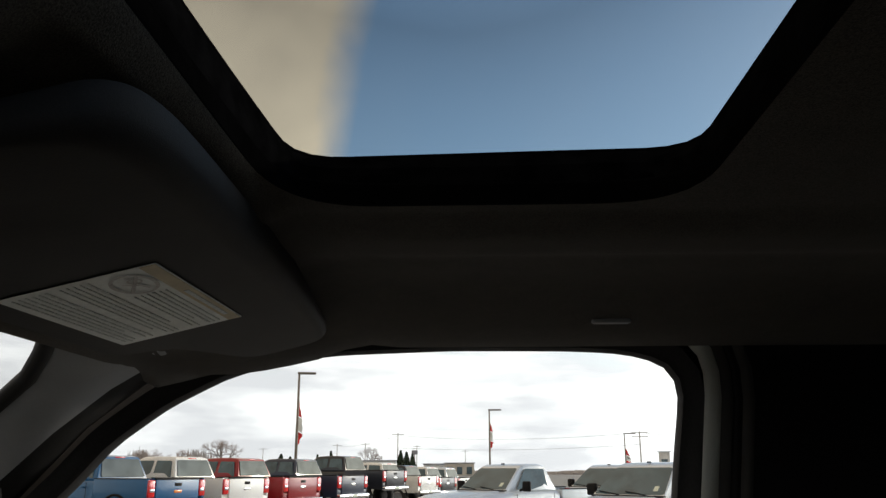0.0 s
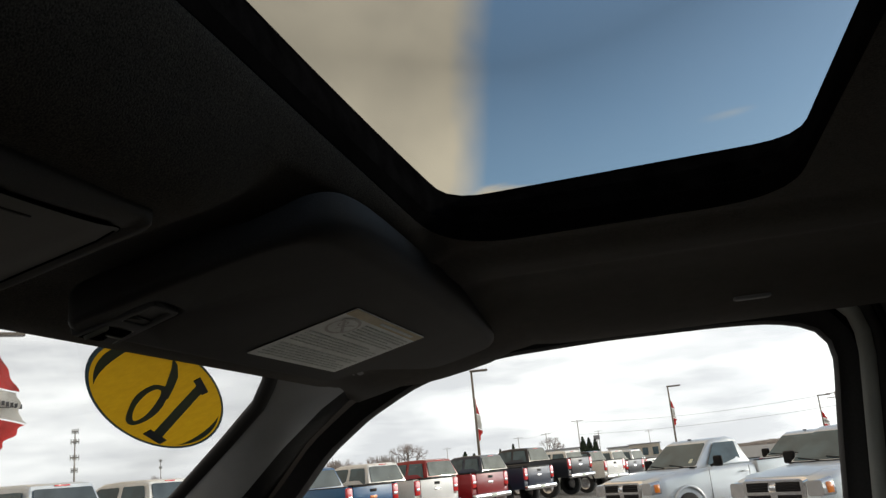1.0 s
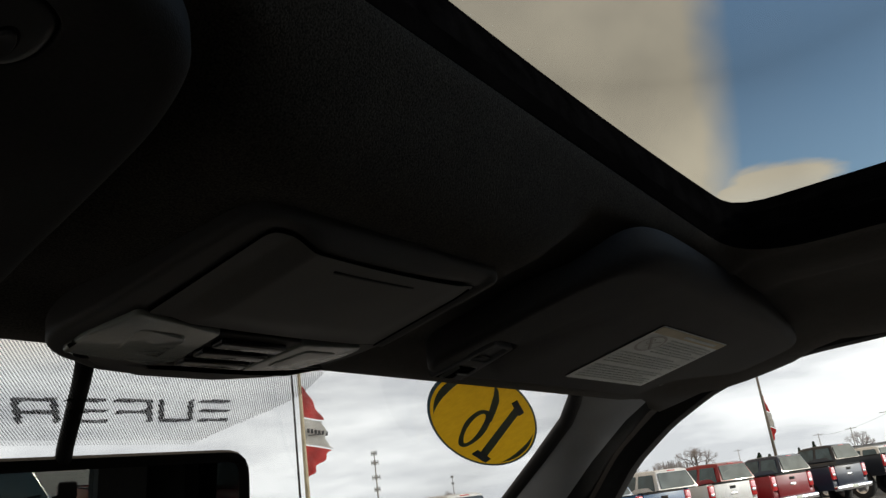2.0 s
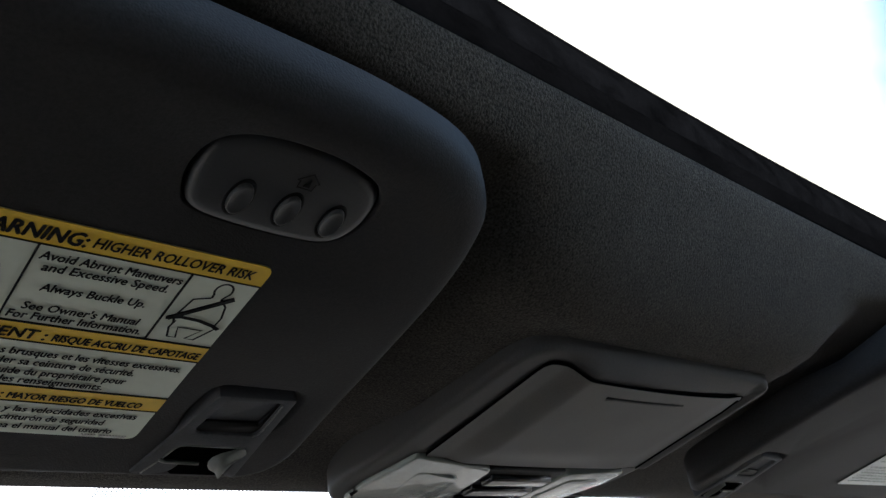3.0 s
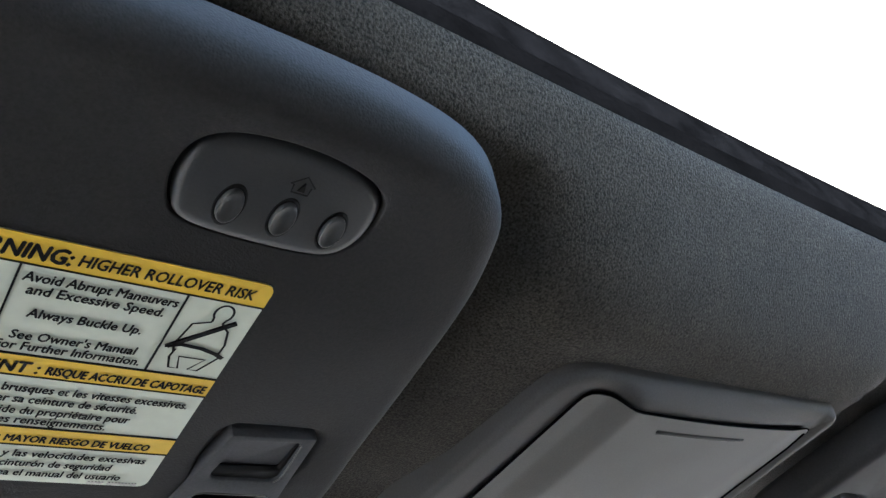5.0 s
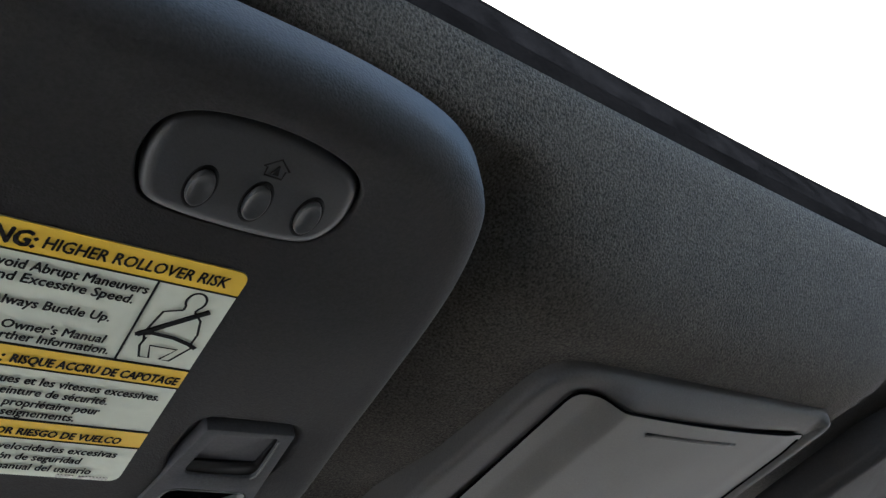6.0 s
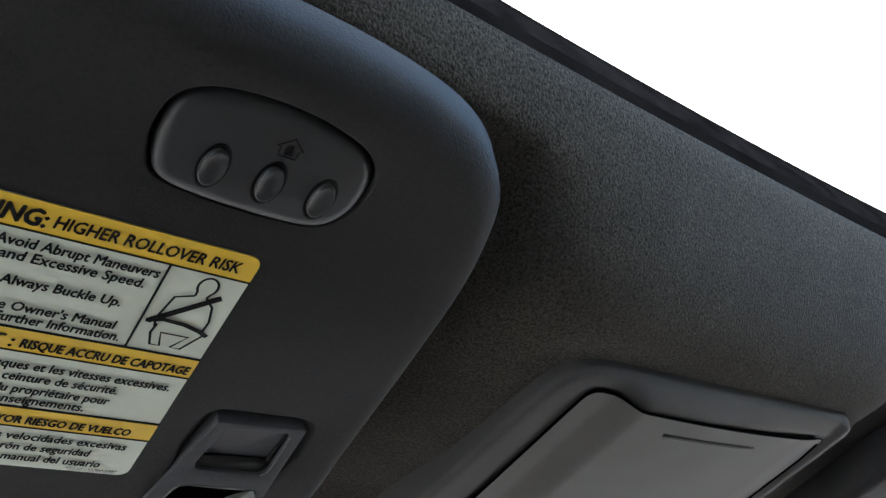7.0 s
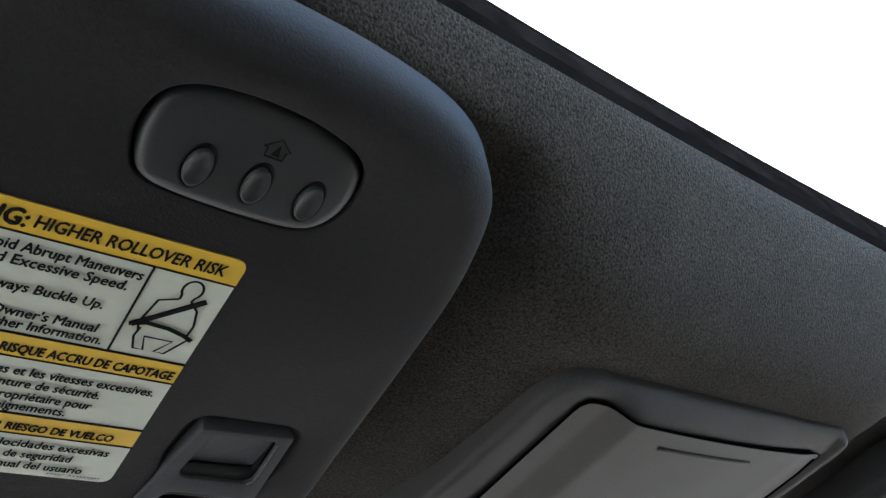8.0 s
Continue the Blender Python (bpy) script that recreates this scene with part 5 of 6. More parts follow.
# the truck's own antenna on its wing
ant = thing("radio_antenna", "thin black radio antenna on the truck's wing", "antenna")
bm = bmesh.new()
tube(bm, [(0.850, 0.640, 1.16), (0.850, 0.638, 2.05)], 0.0030, 8, 0.0016)
part("mast", bm, BLACK, ant)
bm = bmesh.new()
tube(bm, [(0.850, 0.640, 1.13), (0.850, 0.640, 1.19)], 0.012, 10, 0.006)
part("base", bm, BLACK, ant)
bm = bmesh.new()
box(bm, -0.95, 0.95, 0.66, 2.0, GROUND + 0.5, 1.14, 0.08, 3)
tagged(part("hood", bm, GLOSSBLACK), "dark painted hood and wings of the truck", "hood", kind="structure")


# ---- outside: vehicles ----
def paint(name, col, metal=0.0, rough=0.3):
    return material(name, col, rough, metal, blotch=0.08, blotch_size=0.6, coat=0.25, bump=0.01, bump_size=0.05, spec=0.3)


PAINTS = {
    "blue": paint("paint_blue", (0.006, 0.075, 0.190), 0.0), "white": paint("paint_white", (0.74, 0.73, 0.70)), "silver": paint("paint_silver", (0.55, 0.59, 0.63), 0.25),
    "red": paint("paint_red", (0.22, 0.006, 0.010), 0.0), "black": paint("paint_black", (0.012, 0.014, 0.020)), "navy": paint("paint_navy", (0.014, 0.022, 0.045)), "tan": paint("paint_pale", (0.66, 0.65, 0.63)),
}
# the bluish base colours stand in for blue sky mirrored in the glass
REARGLASS = material("rear_glass", (0.090, 0.108, 0.112), 0.06, metal=0.75, blotch=0.25, blotch_size=0.5, bump=0.02, bump_size=0.4)
CARGLASS = material("car_glass", (0.045, 0.080, 0.100), 0.05, spec=0.45, blotch=0.35, blotch_size=0.5, bump=0.02, bump_size=0.4)
TYRE = material("tyre", (0.018, 0.018, 0.018), 0.85, grain=0.3, grain_size=0.01, bump=0.4, bump_size=0.02)
RIM = material("rim", (0.45, 0.45, 0.46), 0.3, metal=1.0, blotch=0.15, blotch_size=0.1)
TAIL = material("tail_lamp", (0.55, 0.012, 0.012), 0.15, blotch=0.2, blotch_size=0.05, coat=0.8)
HEADLAMP = material("head_lamp", (0.50, 0.51, 0.53), 0.15, metal=0.55, blotch=0.12, blotch_size=0.15, coat=0.8)
AMBER = material("amber_lamp", (0.70, 0.20, 0.02), 0.15, coat=0.8)


def body_rings(bm, stations, n=5):
    """Skins rounded box sections along y: (y, half width, z low, z high, corner, half width at the top)."""
    rings = []
    for y, w, z0, z1, c, wt in stations:
        ring = []
        for sx, sz in ((1, -1), (1, 1), (-1, 1), (-1, -1)):
            hw = wt if sz > 0 else w
            cx, cz = sx * (hw - c), (z1 - c) if sz > 0 else (z0 + c)
            a0 = {(1, -1): -90, (1, 1): 0, (-1, 1): 90, (-1, -1): 180}[sx, sz]
            for k in range(n):
                a = radians(a0 + 90 * k / (n - 1))
                ring.append((cx + c * math.cos(a), y, cz + c * math.sin(a)))
        rings.append(ring)
    loops(bm, rings, True, True, True)
    bmesh.ops.recalc_face_normals(bm, faces=bm.faces)


def wheel(top, x, y, r, w):
    s = 1 if x > 0 else -1
    bm = bmesh.new()
    prof = [(w * 0.5, r * 0.60), (w * 0.5, r * 0.86), (w * 0.42, r * 0.98), (0.0, r), (-w * 0.42, r * 0.98), (-w * 0.5, r * 0.86), (-w * 0.5, r * 0.60)]
    loops(bm, [[(x + s * d, y + q * math.cos(t), r + q * math.sin(t)) for t in (math.tau * k / 24 for k in range(24))] for d, q in prof])
    wh = part("wheel", bm, TYRE, top)
    bm = bmesh.new()
    prof = [(w * 0.48, r * 0.60), (w * 0.40, r * 0.55), (w * 0.30, r * 0.2), (w * 0.36, r * 0.12), (w * 0.36, r * 0.02)]
    loops(bm, [[(x + s * d, y + q * math.cos(t) * (1 if i % 2 else 1), r + q * math.sin(t)) for i, t in enumerate(math.tau * k / 20 for k in range(20))] for d, q in prof])
    part("rim", bm, RIM, wh)
    for k in range(5):
        t = math.tau * k / 5
        bm = bmesh.new()
        mm = Matrix.Translation((x + s * w * 0.36, y, r)) @ Matrix.Rotation(t, 4, "X")
        box(bm, -0.012, 0.012, -r * 0.075, r * 0.075, r * 0.1, r * 0.58, 0.0, 1, mm)
        part("spoke", bm, RIM, wh)


def quad_pane(name, pts, mat, parent, out=0.006, thick=0.012, label="", cut=0.06):
    """A thin pane from four corners, its corners rounded, proud of the body by out."""
    p = [Vector(q) for q in pts]
    nrm = (p[3] - p[0]).cross(p[1] - p[0]).normalized()
    ring = []
    for i in range(4):
        a, b, c = p[i - 1], p[i], p[(i + 1) % 4]
        for k in range(4):
            f = k / 3
            q0, q1 = b.lerp(a, cut), b.lerp(c, cut)
            ring.append((1 - f) ** 2 * q0 + 2 * f * (1 - f) * b + f * f * q1)
    bm = bmesh.new()
    loops(bm, [[q - nrm * thick for q in ring], [q + nrm * out for q in ring]], True, True, True)
    bmesh.ops.recalc_face_normals(bm, faces=bm.faces)
    return part(name, bm, mat, parent, label, smooth=0)


def pickup(colour, m, label, grp, lift=0.0, crew=True):
    """A full-size pickup, its nose along +y, origin on the ground under its middle."""
    top = thing("pickup_truck", label, "pickup truck", m, grp)
    c = PAINTS[colour]
    L = 5.8
    y_tail, y_nose = -L / 2, L / 2
    yc0 = y_tail + 1.95 if crew else y_tail + 2.5   # back of the cab
    yc1 = y_nose - 1.55                             # foot of the windscreen
    z = lambda h: h + lift
    # lower body: nose, hood, cab sides
    bm = bmesh.new()
    body_rings(bm, [(y_nose - 0.03, 0.82, z(0.52), z(1.02), 0.10, 0.78), (y_nose - 0.12, 0.93, z(0.45), z(1.10), 0.12, 0.88), (y_nose - 0.5, 0.98, z(0.42), z(1.19), 0.13, 0.92), (yc1 + 0.15, 1.0, z(0.42), z(1.25), 0.12, 0.93), (yc1 - 0.1, 1.0, z(0.42), z(1.26), 0.10, 0.94), (yc0, 1.0, z(0.42), z(1.26), 0.10, 0.94)])
    body = part("body", bm, c, top, smooth=50)
    bm = bmesh.new()
    hood = [(y_nose - 0.20, 0.62, z(1.08), z(1.135), 0.04, 0.58), (y_nose - 0.6, 0.72, z(1.15), z(1.225), 0.05, 0.66), (yc1 + 0.10, 0.78, z(1.20), z(1.285), 0.05, 0.70)]
    body_rings(bm, hood)
    part("hood", bm, c, top, smooth=50)
    # cab
    bm = bmesh.new()
    roof = 1.90
    body_rings(bm, [(yc1 + 0.02, 0.84, z(1.22), z(1.28), 0.03, 0.80), (yc1 - 0.62, 0.86, z(1.22), z(roof - 0.08), 0.09, 0.68), (yc1 - 0.80, 0.87, z(1.22), z(roof - 0.02), 0.09, 0.68), (yc1 - 1.3, 0.88, z(1.22), z(roof), 0.09, 0.69), (yc0 + 0.42, 0.88, z(1.22), z(roof - 0.01), 0.09, 0.69), (yc0 + 0.22, 0.87, z(1.22), z(roof - 0.05), 0.09, 0.68), (yc0 + 0.03, 0.86, z(1.22), z(1.30), 0.04, 0.84)])
    cab = part("cab", bm, c, top, smooth=50)
    # windscreen, rear window, side windows
    quad_pane("windscreen", [(-0.77, yc1 - 0.03, z(1.30)), (0.77, yc1 - 0.03, z(1.30)), (0.63, yc1 - 0.60, z(roof - 0.12)), (-0.63, yc1 - 0.60, z(roof - 0.12))], CARGLASS, cab, 0.02, 0.01)
    # black cowl and wipers at its foot, a paper tag on the glass
    bm = bmesh.new()
    box(bm, -0.80, 0.80, yc1 - 0.05, yc1 + 0.05, z(1.275), z(1.305), 0.012)
    part("cowl", bm, BLACK, cab, "black cowl")
    for wx in (-0.42, 0.18):
        bm = bmesh.new()
        tube(bm, [(wx, yc1 + 0.02, z(1.31)), (wx + 0.50, yc1 - 0.06, z(1.37))], 0.010, 6)
        part("wiper", bm, BLACK, cab)
    quad_pane("paper_tag", [(-0.60, yc1 - 0.10, z(1.365)), (-0.50, yc1 - 0.10, z(1.365)), (-0.50, yc1 - 0.19, z(1.445)), (-0.59, yc1 - 0.19, z(1.445))], LABEL_WHITE, cab, 0.026, 0.0, "white paper tag")
    bm = bmesh.new()
    box(bm, -0.03, 0.03, yc1 - 0.80, yc1 - 0.72, z(roof - 0.02), z(roof + 0.010), 0.010)
    part("roof_marker", bm, BLACK, cab)
    quad_pane("rear_window", [(0.72, yc0 + 0.035, z(1.335)), (-0.72, yc0 + 0.035, z(1.335)), (-0.61, yc0 + 0.195, z(roof - 0.11)), (0.61, yc0 + 0.195, z(roof - 0.11))], REARGLASS, cab, 0.02, 0.01)
    for s in (-1, 1):
        fx = lambda y, h: (s * (0.88 - 0.20 * (h - 1.24) / (roof - 1.24) + 0.004), y, z(h))
        y_mid = (yc1 - 1.35) if crew else yc0 + 0.30
        front_w = [fx(yc1 - 0.30, 1.31), fx(y_mid + 0.04, 1.31), fx(y_mid + 0.04, roof - 0.12), fx(yc1 - 0.74, roof - 0.12)]
        quad_pane("side_window", front_w if s > 0 else front_w[::-1], CARGLASS, cab, 0.008, 0.012)
        if crew:
            rear_w = [fx(y_mid - 0.08, 1.31), fx(yc0 + 0.16, 1.31), fx(yc0 + 0.30, roof - 0.13), fx(y_mid - 0.08, roof - 0.12)]
            quad_pane("side_window", rear_w if s > 0 else rear_w[::-1], CARGLASS, cab, 0.008, 0.012)
        # door joints, handles, mirrors
        for yj in ([yc1 - 0.18, y_mid - 0.02] + ([yc0 + 0.22] if crew else [])):
            bm = bmesh.new()
            box(bm, s * 0.996, s * 1.003, yj - 0.006, yj + 0.006, z(0.55), z(1.22))
            part("door_joint", bm, BLACK, body)
        for yh in ([y_mid + 0.14] + ([yc0 + 0.36] if crew else [])):
            bm = bmesh.new()
            box(bm, s * 0.995, s * 1.03, yh - 0.09, yh + 0.09, z(1.08), z(1.12), 0.012)
            part("door_handle", bm, c, body)
        bm = bmesh.new()
        box(bm, s * 0.99, s * 1.22, yc1 - 0.44, yc1 - 0.34, z(1.27), z(1.50), 0.04, 3)
        tube(bm, [(s * 0.90, yc1 - 0.38, z(1.29)), (s * 1.02, yc1 - 0.38, z(1.33))], 0.03, 8)
        mir = part("side_mirror", bm, BLACK, top, "black side mirror")
        # wheel arches
        for yw in (y_tail + 1.12, y_nose - 1.02):
            bm = bmesh.new()
            tube(bm, [(s * 0.985, yw + 0.50 * math.cos(t), z(0.42) + 0.50 * math.sin(t)) for t in (math.pi * k / 12 for k in range(13))], 0.035, 6)
            part("wheel_arch", bm, BLACK if colour not in ("silver",) else c, body)
            wheel(top, s * 0.86, yw, 0.40 + lift * 0.35, 0.27)
    # bed
    bm = bmesh.new()
    y0, y1, zt, zf = y_tail + 0.06, yc0 - 0.03, z(1.30), z(0.80)
    for s in (-1, 1):
        box(bm, s * 0.90, s * 0.99, y0, y1, z(0.55), zt, 0.025, 3)
    box(bm, -0.92, 0.92, y1 - 0.05, y1, z(0.6), zt - 0.02, 0.01)
    box(bm, -0.92, 0.92, y0, y1, z(0.60), zf, 0.01)
    bed = part("bed", bm, c, top)
    for s in (-1, 1):
        bm = bmesh.new()
        box(bm, s * 0.885, s * 0.995, y0 + 0.02, y1, zt - 0.006, zt + 0.016, 0.01)
        part("bed_rail", bm, BLACK, bed, "black plastic rail cap")
    bm = bmesh.new()
    box(bm, -0.74, 0.74, y_tail + 0.02, y_tail + 0.09, z(0.66), zt + 0.005, 0.022, 3)
    gate = part("tailgate", bm, c, top)
    bm = bmesh.new()
    box(bm, -0.74, 0.74, y_tail + 0.012, y_tail + 0.085, zt - 0.03, zt + 0.018, 0.012)
    part("gate_cap", bm, BLACK, gate, "black gate cap")
    bm = bmesh.new()
    box(bm, -0.12, 0.12, y_tail + 0.008, y_tail + 0.03, z(1.12), z(1.20), 0.01)
    part("gate_handle", bm, BLACK, gate)
    bm = bmesh.new()
    box(bm, -0.13, 0.13, y_tail + 0.006, y_tail + 0.03, z(0.96), z(1.03), 0.015)
    part("badge", bm, AMBER if colour == "blue" else CHROME, gate, "plain badge")
    for s in (-1, 1):
        bm = bmesh.new()
        box(bm, s * 0.755, s * 0.975, y_tail + 0.015, y_tail + 0.14, z(0.86), zt - 0.03, 0.03, 3)
        part("tail_lamp", bm, TAIL, top, "red tail lamp")
        bm = bmesh.new()
        box(bm, s * 0.78, s * 0.93, y_tail + 0.008, y_tail + 0.03, z(0.98), z(1.06), 0.01)
        part("reverse_lamp", bm, HEADLAMP, top)
    bm = bmesh.new()
    box(bm, -0.97, 0.97, y_tail - 0.08, y_tail + 0.10, z(0.50), z(0.66), 0.04, 3)
    part("rear_bumper", bm, CHROME, top, "chrome rear bumper")
    bm = bmesh.new()
    box(bm, -0.16, 0.16, y_tail - 0.085, y_tail - 0.07, z(0.545), z(0.64), 0.005)
    part("plate", bm, LABEL_WHITE, top)
    bm = bmesh.new()
    box(bm, -0.16, 0.16, yc0 + 0.20, yc0 + 0.25, z(roof - 0.075), z(roof - 0.045), 0.008)
    part("brake_lamp", bm, TAIL, cab, "red high brake lamp")
    # nose
    bm = bmesh.new()
    body_rings(bm, [(y_nose + 0.015, 0.56, z(0.70), z(1.09), 0.06, 0.60), (y_nose - 0.06, 0.60, z(0.68), z(1.12), 0.06, 0.64)])
    grille = part("grille", bm, CHROME, top, "chrome grille surround")
    for sx in (-1, 1):
        for a, b in ((0.725, 0.855), (0.905, 1.055)):
            bm = bmesh.new()
            box(bm, sx * 0.07, sx * 0.53, y_nose + 0.008, y_nose + 0.022, z(a), z(b), 0.008)
            op = part("grille_opening", bm, BLACK, grille)
            for k in range(3):
                bm = bmesh.new()
                zz = z(a + (b - a) * (k + 0.7) / 3.4)
                box(bm, sx * 0.08, sx * 0.52, y_nose + 0.018, y_nose + 0.026, zz - 0.006, zz + 0.006)
                part("slat", bm, GLOSSBLACK, op)
    bm = bmesh.new()
    box(bm, -0.075, 0.075, y_nose + 0.01, y_nose + 0.035, z(0.90), z(1.03), 0.03, 3)
    part("badge", bm, CHROME, grille, "plain badge")
    for s in (-1, 1):
        bm = bmesh.new()
        body_rings(bm, [(y_nose - 0.02, 0.15, z(0.82), z(1.06), 0.05, 0.14), (y_nose - 0.28, 0.18, z(0.82), z(1.10), 0.05, 0.16)])
        bmesh.ops.transform(bm, matrix=Matrix.Translation((s * 0.77, 0, 0)), verts=bm.verts)
        part("headlamp", bm, HEADLAMP, top, "clear headlamp")
        bm = bmesh.new()
        box(bm, s * 0.885, s * 0.955, y_nose - 0.24, y_nose - 0.10, z(0.86), z(1.03), 0.02)
        part("turn_lamp", bm, AMBER, top, "amber turn lamp")
    bm = bmesh.new()
    box(bm, -0.97, 0.97, y_nose - 0.12, y_nose + 0.10, z(0.44), z(0.66), 0.06, 3)
    part("front_bumper", bm, CHROME if colour != "white" else c, top, "front bumper")
    return top


def at(x, y, heading, k=1.0):
    """A place on the lot; heading: degrees from the truck's own forward axis, to the passenger side."""
    return Matrix.Translation((x, y, ground_z(x, y))) @ Matrix.Rotation(radians(-heading), 4, "Z") @ Matrix.Scale(k, 4)


# the row seen from behind: tail ends run off into the distance
ROW = [("blue", "bright blue pickup with a pale badge on its tailgate", 0), ("tan", "silver-white pickup with a cream tailgate", 0), ("red", "dark red pickup with a closed tailgate", 0), ("navy", "dark navy pickup with a chrome rear bumper", 0.02),
       ("black", "black lifted pickup on large tyres", 0.22), ("white", "white pickup with red tail lamps", 0.05), ("black", "black pickup among the row", 0), ("white", "white pickup far along the row", 0), ("silver", "silver pickup far along the row", 0)]
HEAD = 25.0
hx, hy = math.sin(radians(HEAD)), math.cos(radians(HEAD))
# where each tail stands: bearing from the passenger side, distance
TAILS = [(19.3, 22.6), (15.0, 24.8), (11.4, 27.4), (8.1, 31.2), (5.3, 35.6), (3.05, 39.2), (1.75, 43.0), (0.55, 47.5), (-0.5, 52.0)]
for (col, lab, lift), (b, d) in zip(ROW, TAILS):
    tx, ty = d * math.cos(radians(b)) - 0.26, d * math.sin(radians(b)) - 0.42
    pickup(col, at(tx + hx * 2.9, ty + hy * 2.9, HEAD), lab, "row of parked pickups", lift=lift)
# silver pickups seen from the front
HEAD2 = -44.0
hx, hy = math.sin(radians(HEAD2)), math.cos(radians(HEAD2))
for (nx, ny), crew, lab in (((19.0, 0.55), False, "silver single-cab pickup with a cross-bar chrome grille"), ((14.6, -2.1), True, "silver pickup with a cross-bar chrome grille and clear headlamps"), ((22.6, -2.6), True, "silver pickup with a dark windscreen behind two others")):
    pickup("silver", at(nx - hx * 2.9, ny - hy * 2.9, HEAD2), lab, "silver pickups facing the truck", crew=crew)
# two pale trucks seen from behind, ahead of the windscreen
for d, b, hd, lab in ((15.5, 38.2, 8, "silver-white pickup seen from behind with a red brake lamp"), (20.0, 32.0, 8, "white pickup seen from behind beside a silver one")):
    bx, by = d * math.cos(radians(b)) - 0.26, d * math.sin(radians(b)) - 0.42
    pickup("silver" if b > 35 else "white", at(bx + math.sin(radians(hd)) * 0.9, by + math.cos(radians(hd)) * 0.9, hd), lab, "pale pickups ahead of the truck")
# two trucks behind, seen in the mirror
pickup("silver", at(1.9, -11.5, 4), "silver pickup parked nose-on behind the truck", "pickups behind the truck")
pickup("red", at(5.2, -11.8, 4), "red pickup parked nose-on behind the truck", "pickups behind the truck")


# ---- outside: lamp poles, flags, towers, trees, far buildings ----
GALV = material("galvanised_steel", (0.30, 0.28, 0.25), 0.55, metal=0.4, grain=0.1, grain_size=0.02, blotch=0.2, blotch_size=0.6)
POLEPAINT = material("pole_paint_bronze", (0.16, 0.13, 0.10), 0.6, blotch=0.2, blotch_size=0.6)
POLEYELLOW = material("pole_weathered_tan", (0.42, 0.35, 0.22), 0.6, blotch=0.25, blotch_size=0.5)
FLAG_RED = material("flag_red", (0.62, 0.035, 0.030), 0.8, grain=0.1, grain_size=0.02, blotch=0.15, blotch_size=0.4)
FLAG_WHITE = material("flag_white", (0.72, 0.71, 0.68), 0.8, grain=0.08, grain_size=0.02, blotch=0.12, blotch_size=0.4)
FLAG_INK = material("flag_ink", (0.03, 0.03, 0.035), 0.8, grain=0.1, grain_size=0.02)
BARK = material("bark", (0.14, 0.11, 0.09), 0.95, grain=0.3, grain_size=0.05)
TWIGS = material("bare_twigs", (0.30, 0.245, 0.215), 0.95, grain=0.2, grain_size=0.1)
FIR = material("fir_needles", (0.030, 0.050, 0.028), 0.9, grain=0.4, grain_size=0.1, piece=0.2)
# the woods' colour is paled for the haze of distance
SCRUB = material("far_scrub", (0.42, 0.38, 0.36), 0.95, grain=0.35, grain_size=0.4, blotch=0.35, blotch_size=3.0)
UTILITY = material("pale_pole_wood", (0.40, 0.375, 0.35), 0.9, grain=0.2, grain_size=0.05, blotch=0.2, blotch_size=0.8)
SHED = material("shed_cladding", (0.64, 0.64, 0.63), 0.6, blotch=0.15, blotch_size=2.0)
SHED_TAN = material("shed_tan", (0.50, 0.46, 0.40), 0.6, blotch=0.15, blotch_size=2.0)
ROOFING = material("shed_roof", (0.24, 0.24, 0.26), 0.6, blotch=0.2, blotch_size=2.0)
EYE = (-0.22, -0.42)


def far(bearing, d):
    """A place d metres off; bearing: degrees from the passenger side towards the front."""
    return EYE[0] + d * math.cos(radians(bearing)), EYE[1] + d * math.sin(radians(bearing))


def flag(top, h, tall, wide, seed, sag, heading):
    """A torn feather flag on the pole: red, white with dark bars, red; its free edge frayed and folded."""
    rng = random.Random(seed)
    c, s = math.cos(heading), math.sin(heading)
    n, mcols = 36, 10

    def edge(f):
        if f < 0.36:
            base = 0.10 + 1.9 * f
        elif f < 0.64:
            base = 0.70 + 0.5 * (f - 0.36)
        else:
            base = 1.0 - 2.6 * (f - 0.64)
        return wide * max(base + 0.07 * math.sin(f * 40 + seed) * (0.3 + f), 0.03)

    bands = (("flag_band", FLAG_RED, 0.0, 0.345), ("flag_band", FLAG_WHITE, 0.36, 0.64), ("flag_band", FLAG_RED, 0.655, 1.0))
    for nm, mat, f0, f1 in bands:
        bm = bmesh.new()
        rows = []
        for j in range(13):
            f = f0 + (f1 - f0) * j / 12
            row = []
            for i in range(mcols + 1):
                u = edge(f) * i / mcols
                wob = 0.10 * math.sin(u * 5 + f * 9 + seed) * (i / mcols)
                row.append((0.07 + c * u - s * wob, s * u + c * wob, h - tall * f - sag * u))
            rows.append(row)
        loops(bm, rows, close=False)
        geo = bmesh.ops.solidify(bm, geom=bm.faces[:], thickness=0.006)
        part(nm, bm, mat, top, "red cloth" if mat is FLAG_RED else "white cloth with dark marks")
    if wide < 0.6:
        return
    bm = bmesh.new()
    x = 0.18
    for k in range(6):
        w = wide * 0.085
        f = 0.47
        box(bm, x, x + w, -0.020, 0.020, h - tall * (f + 0.045) - sag * x, h - tall * f - sag * x, 0.0, 1, Matrix.Rotation(heading, 4, "Z"))
        x += w * 1.45
    box(bm, 0.22, x - 0.1, -0.016, 0.016, h - tall * 0.535 - sag * 0.4, h - tall * 0.525 - sag * 0.4, 0.0, 1, Matrix.Rotation(heading, 4, "Z"))
    part("flag_mark", bm, FLAG_INK, top, "dark bars", smooth=0)


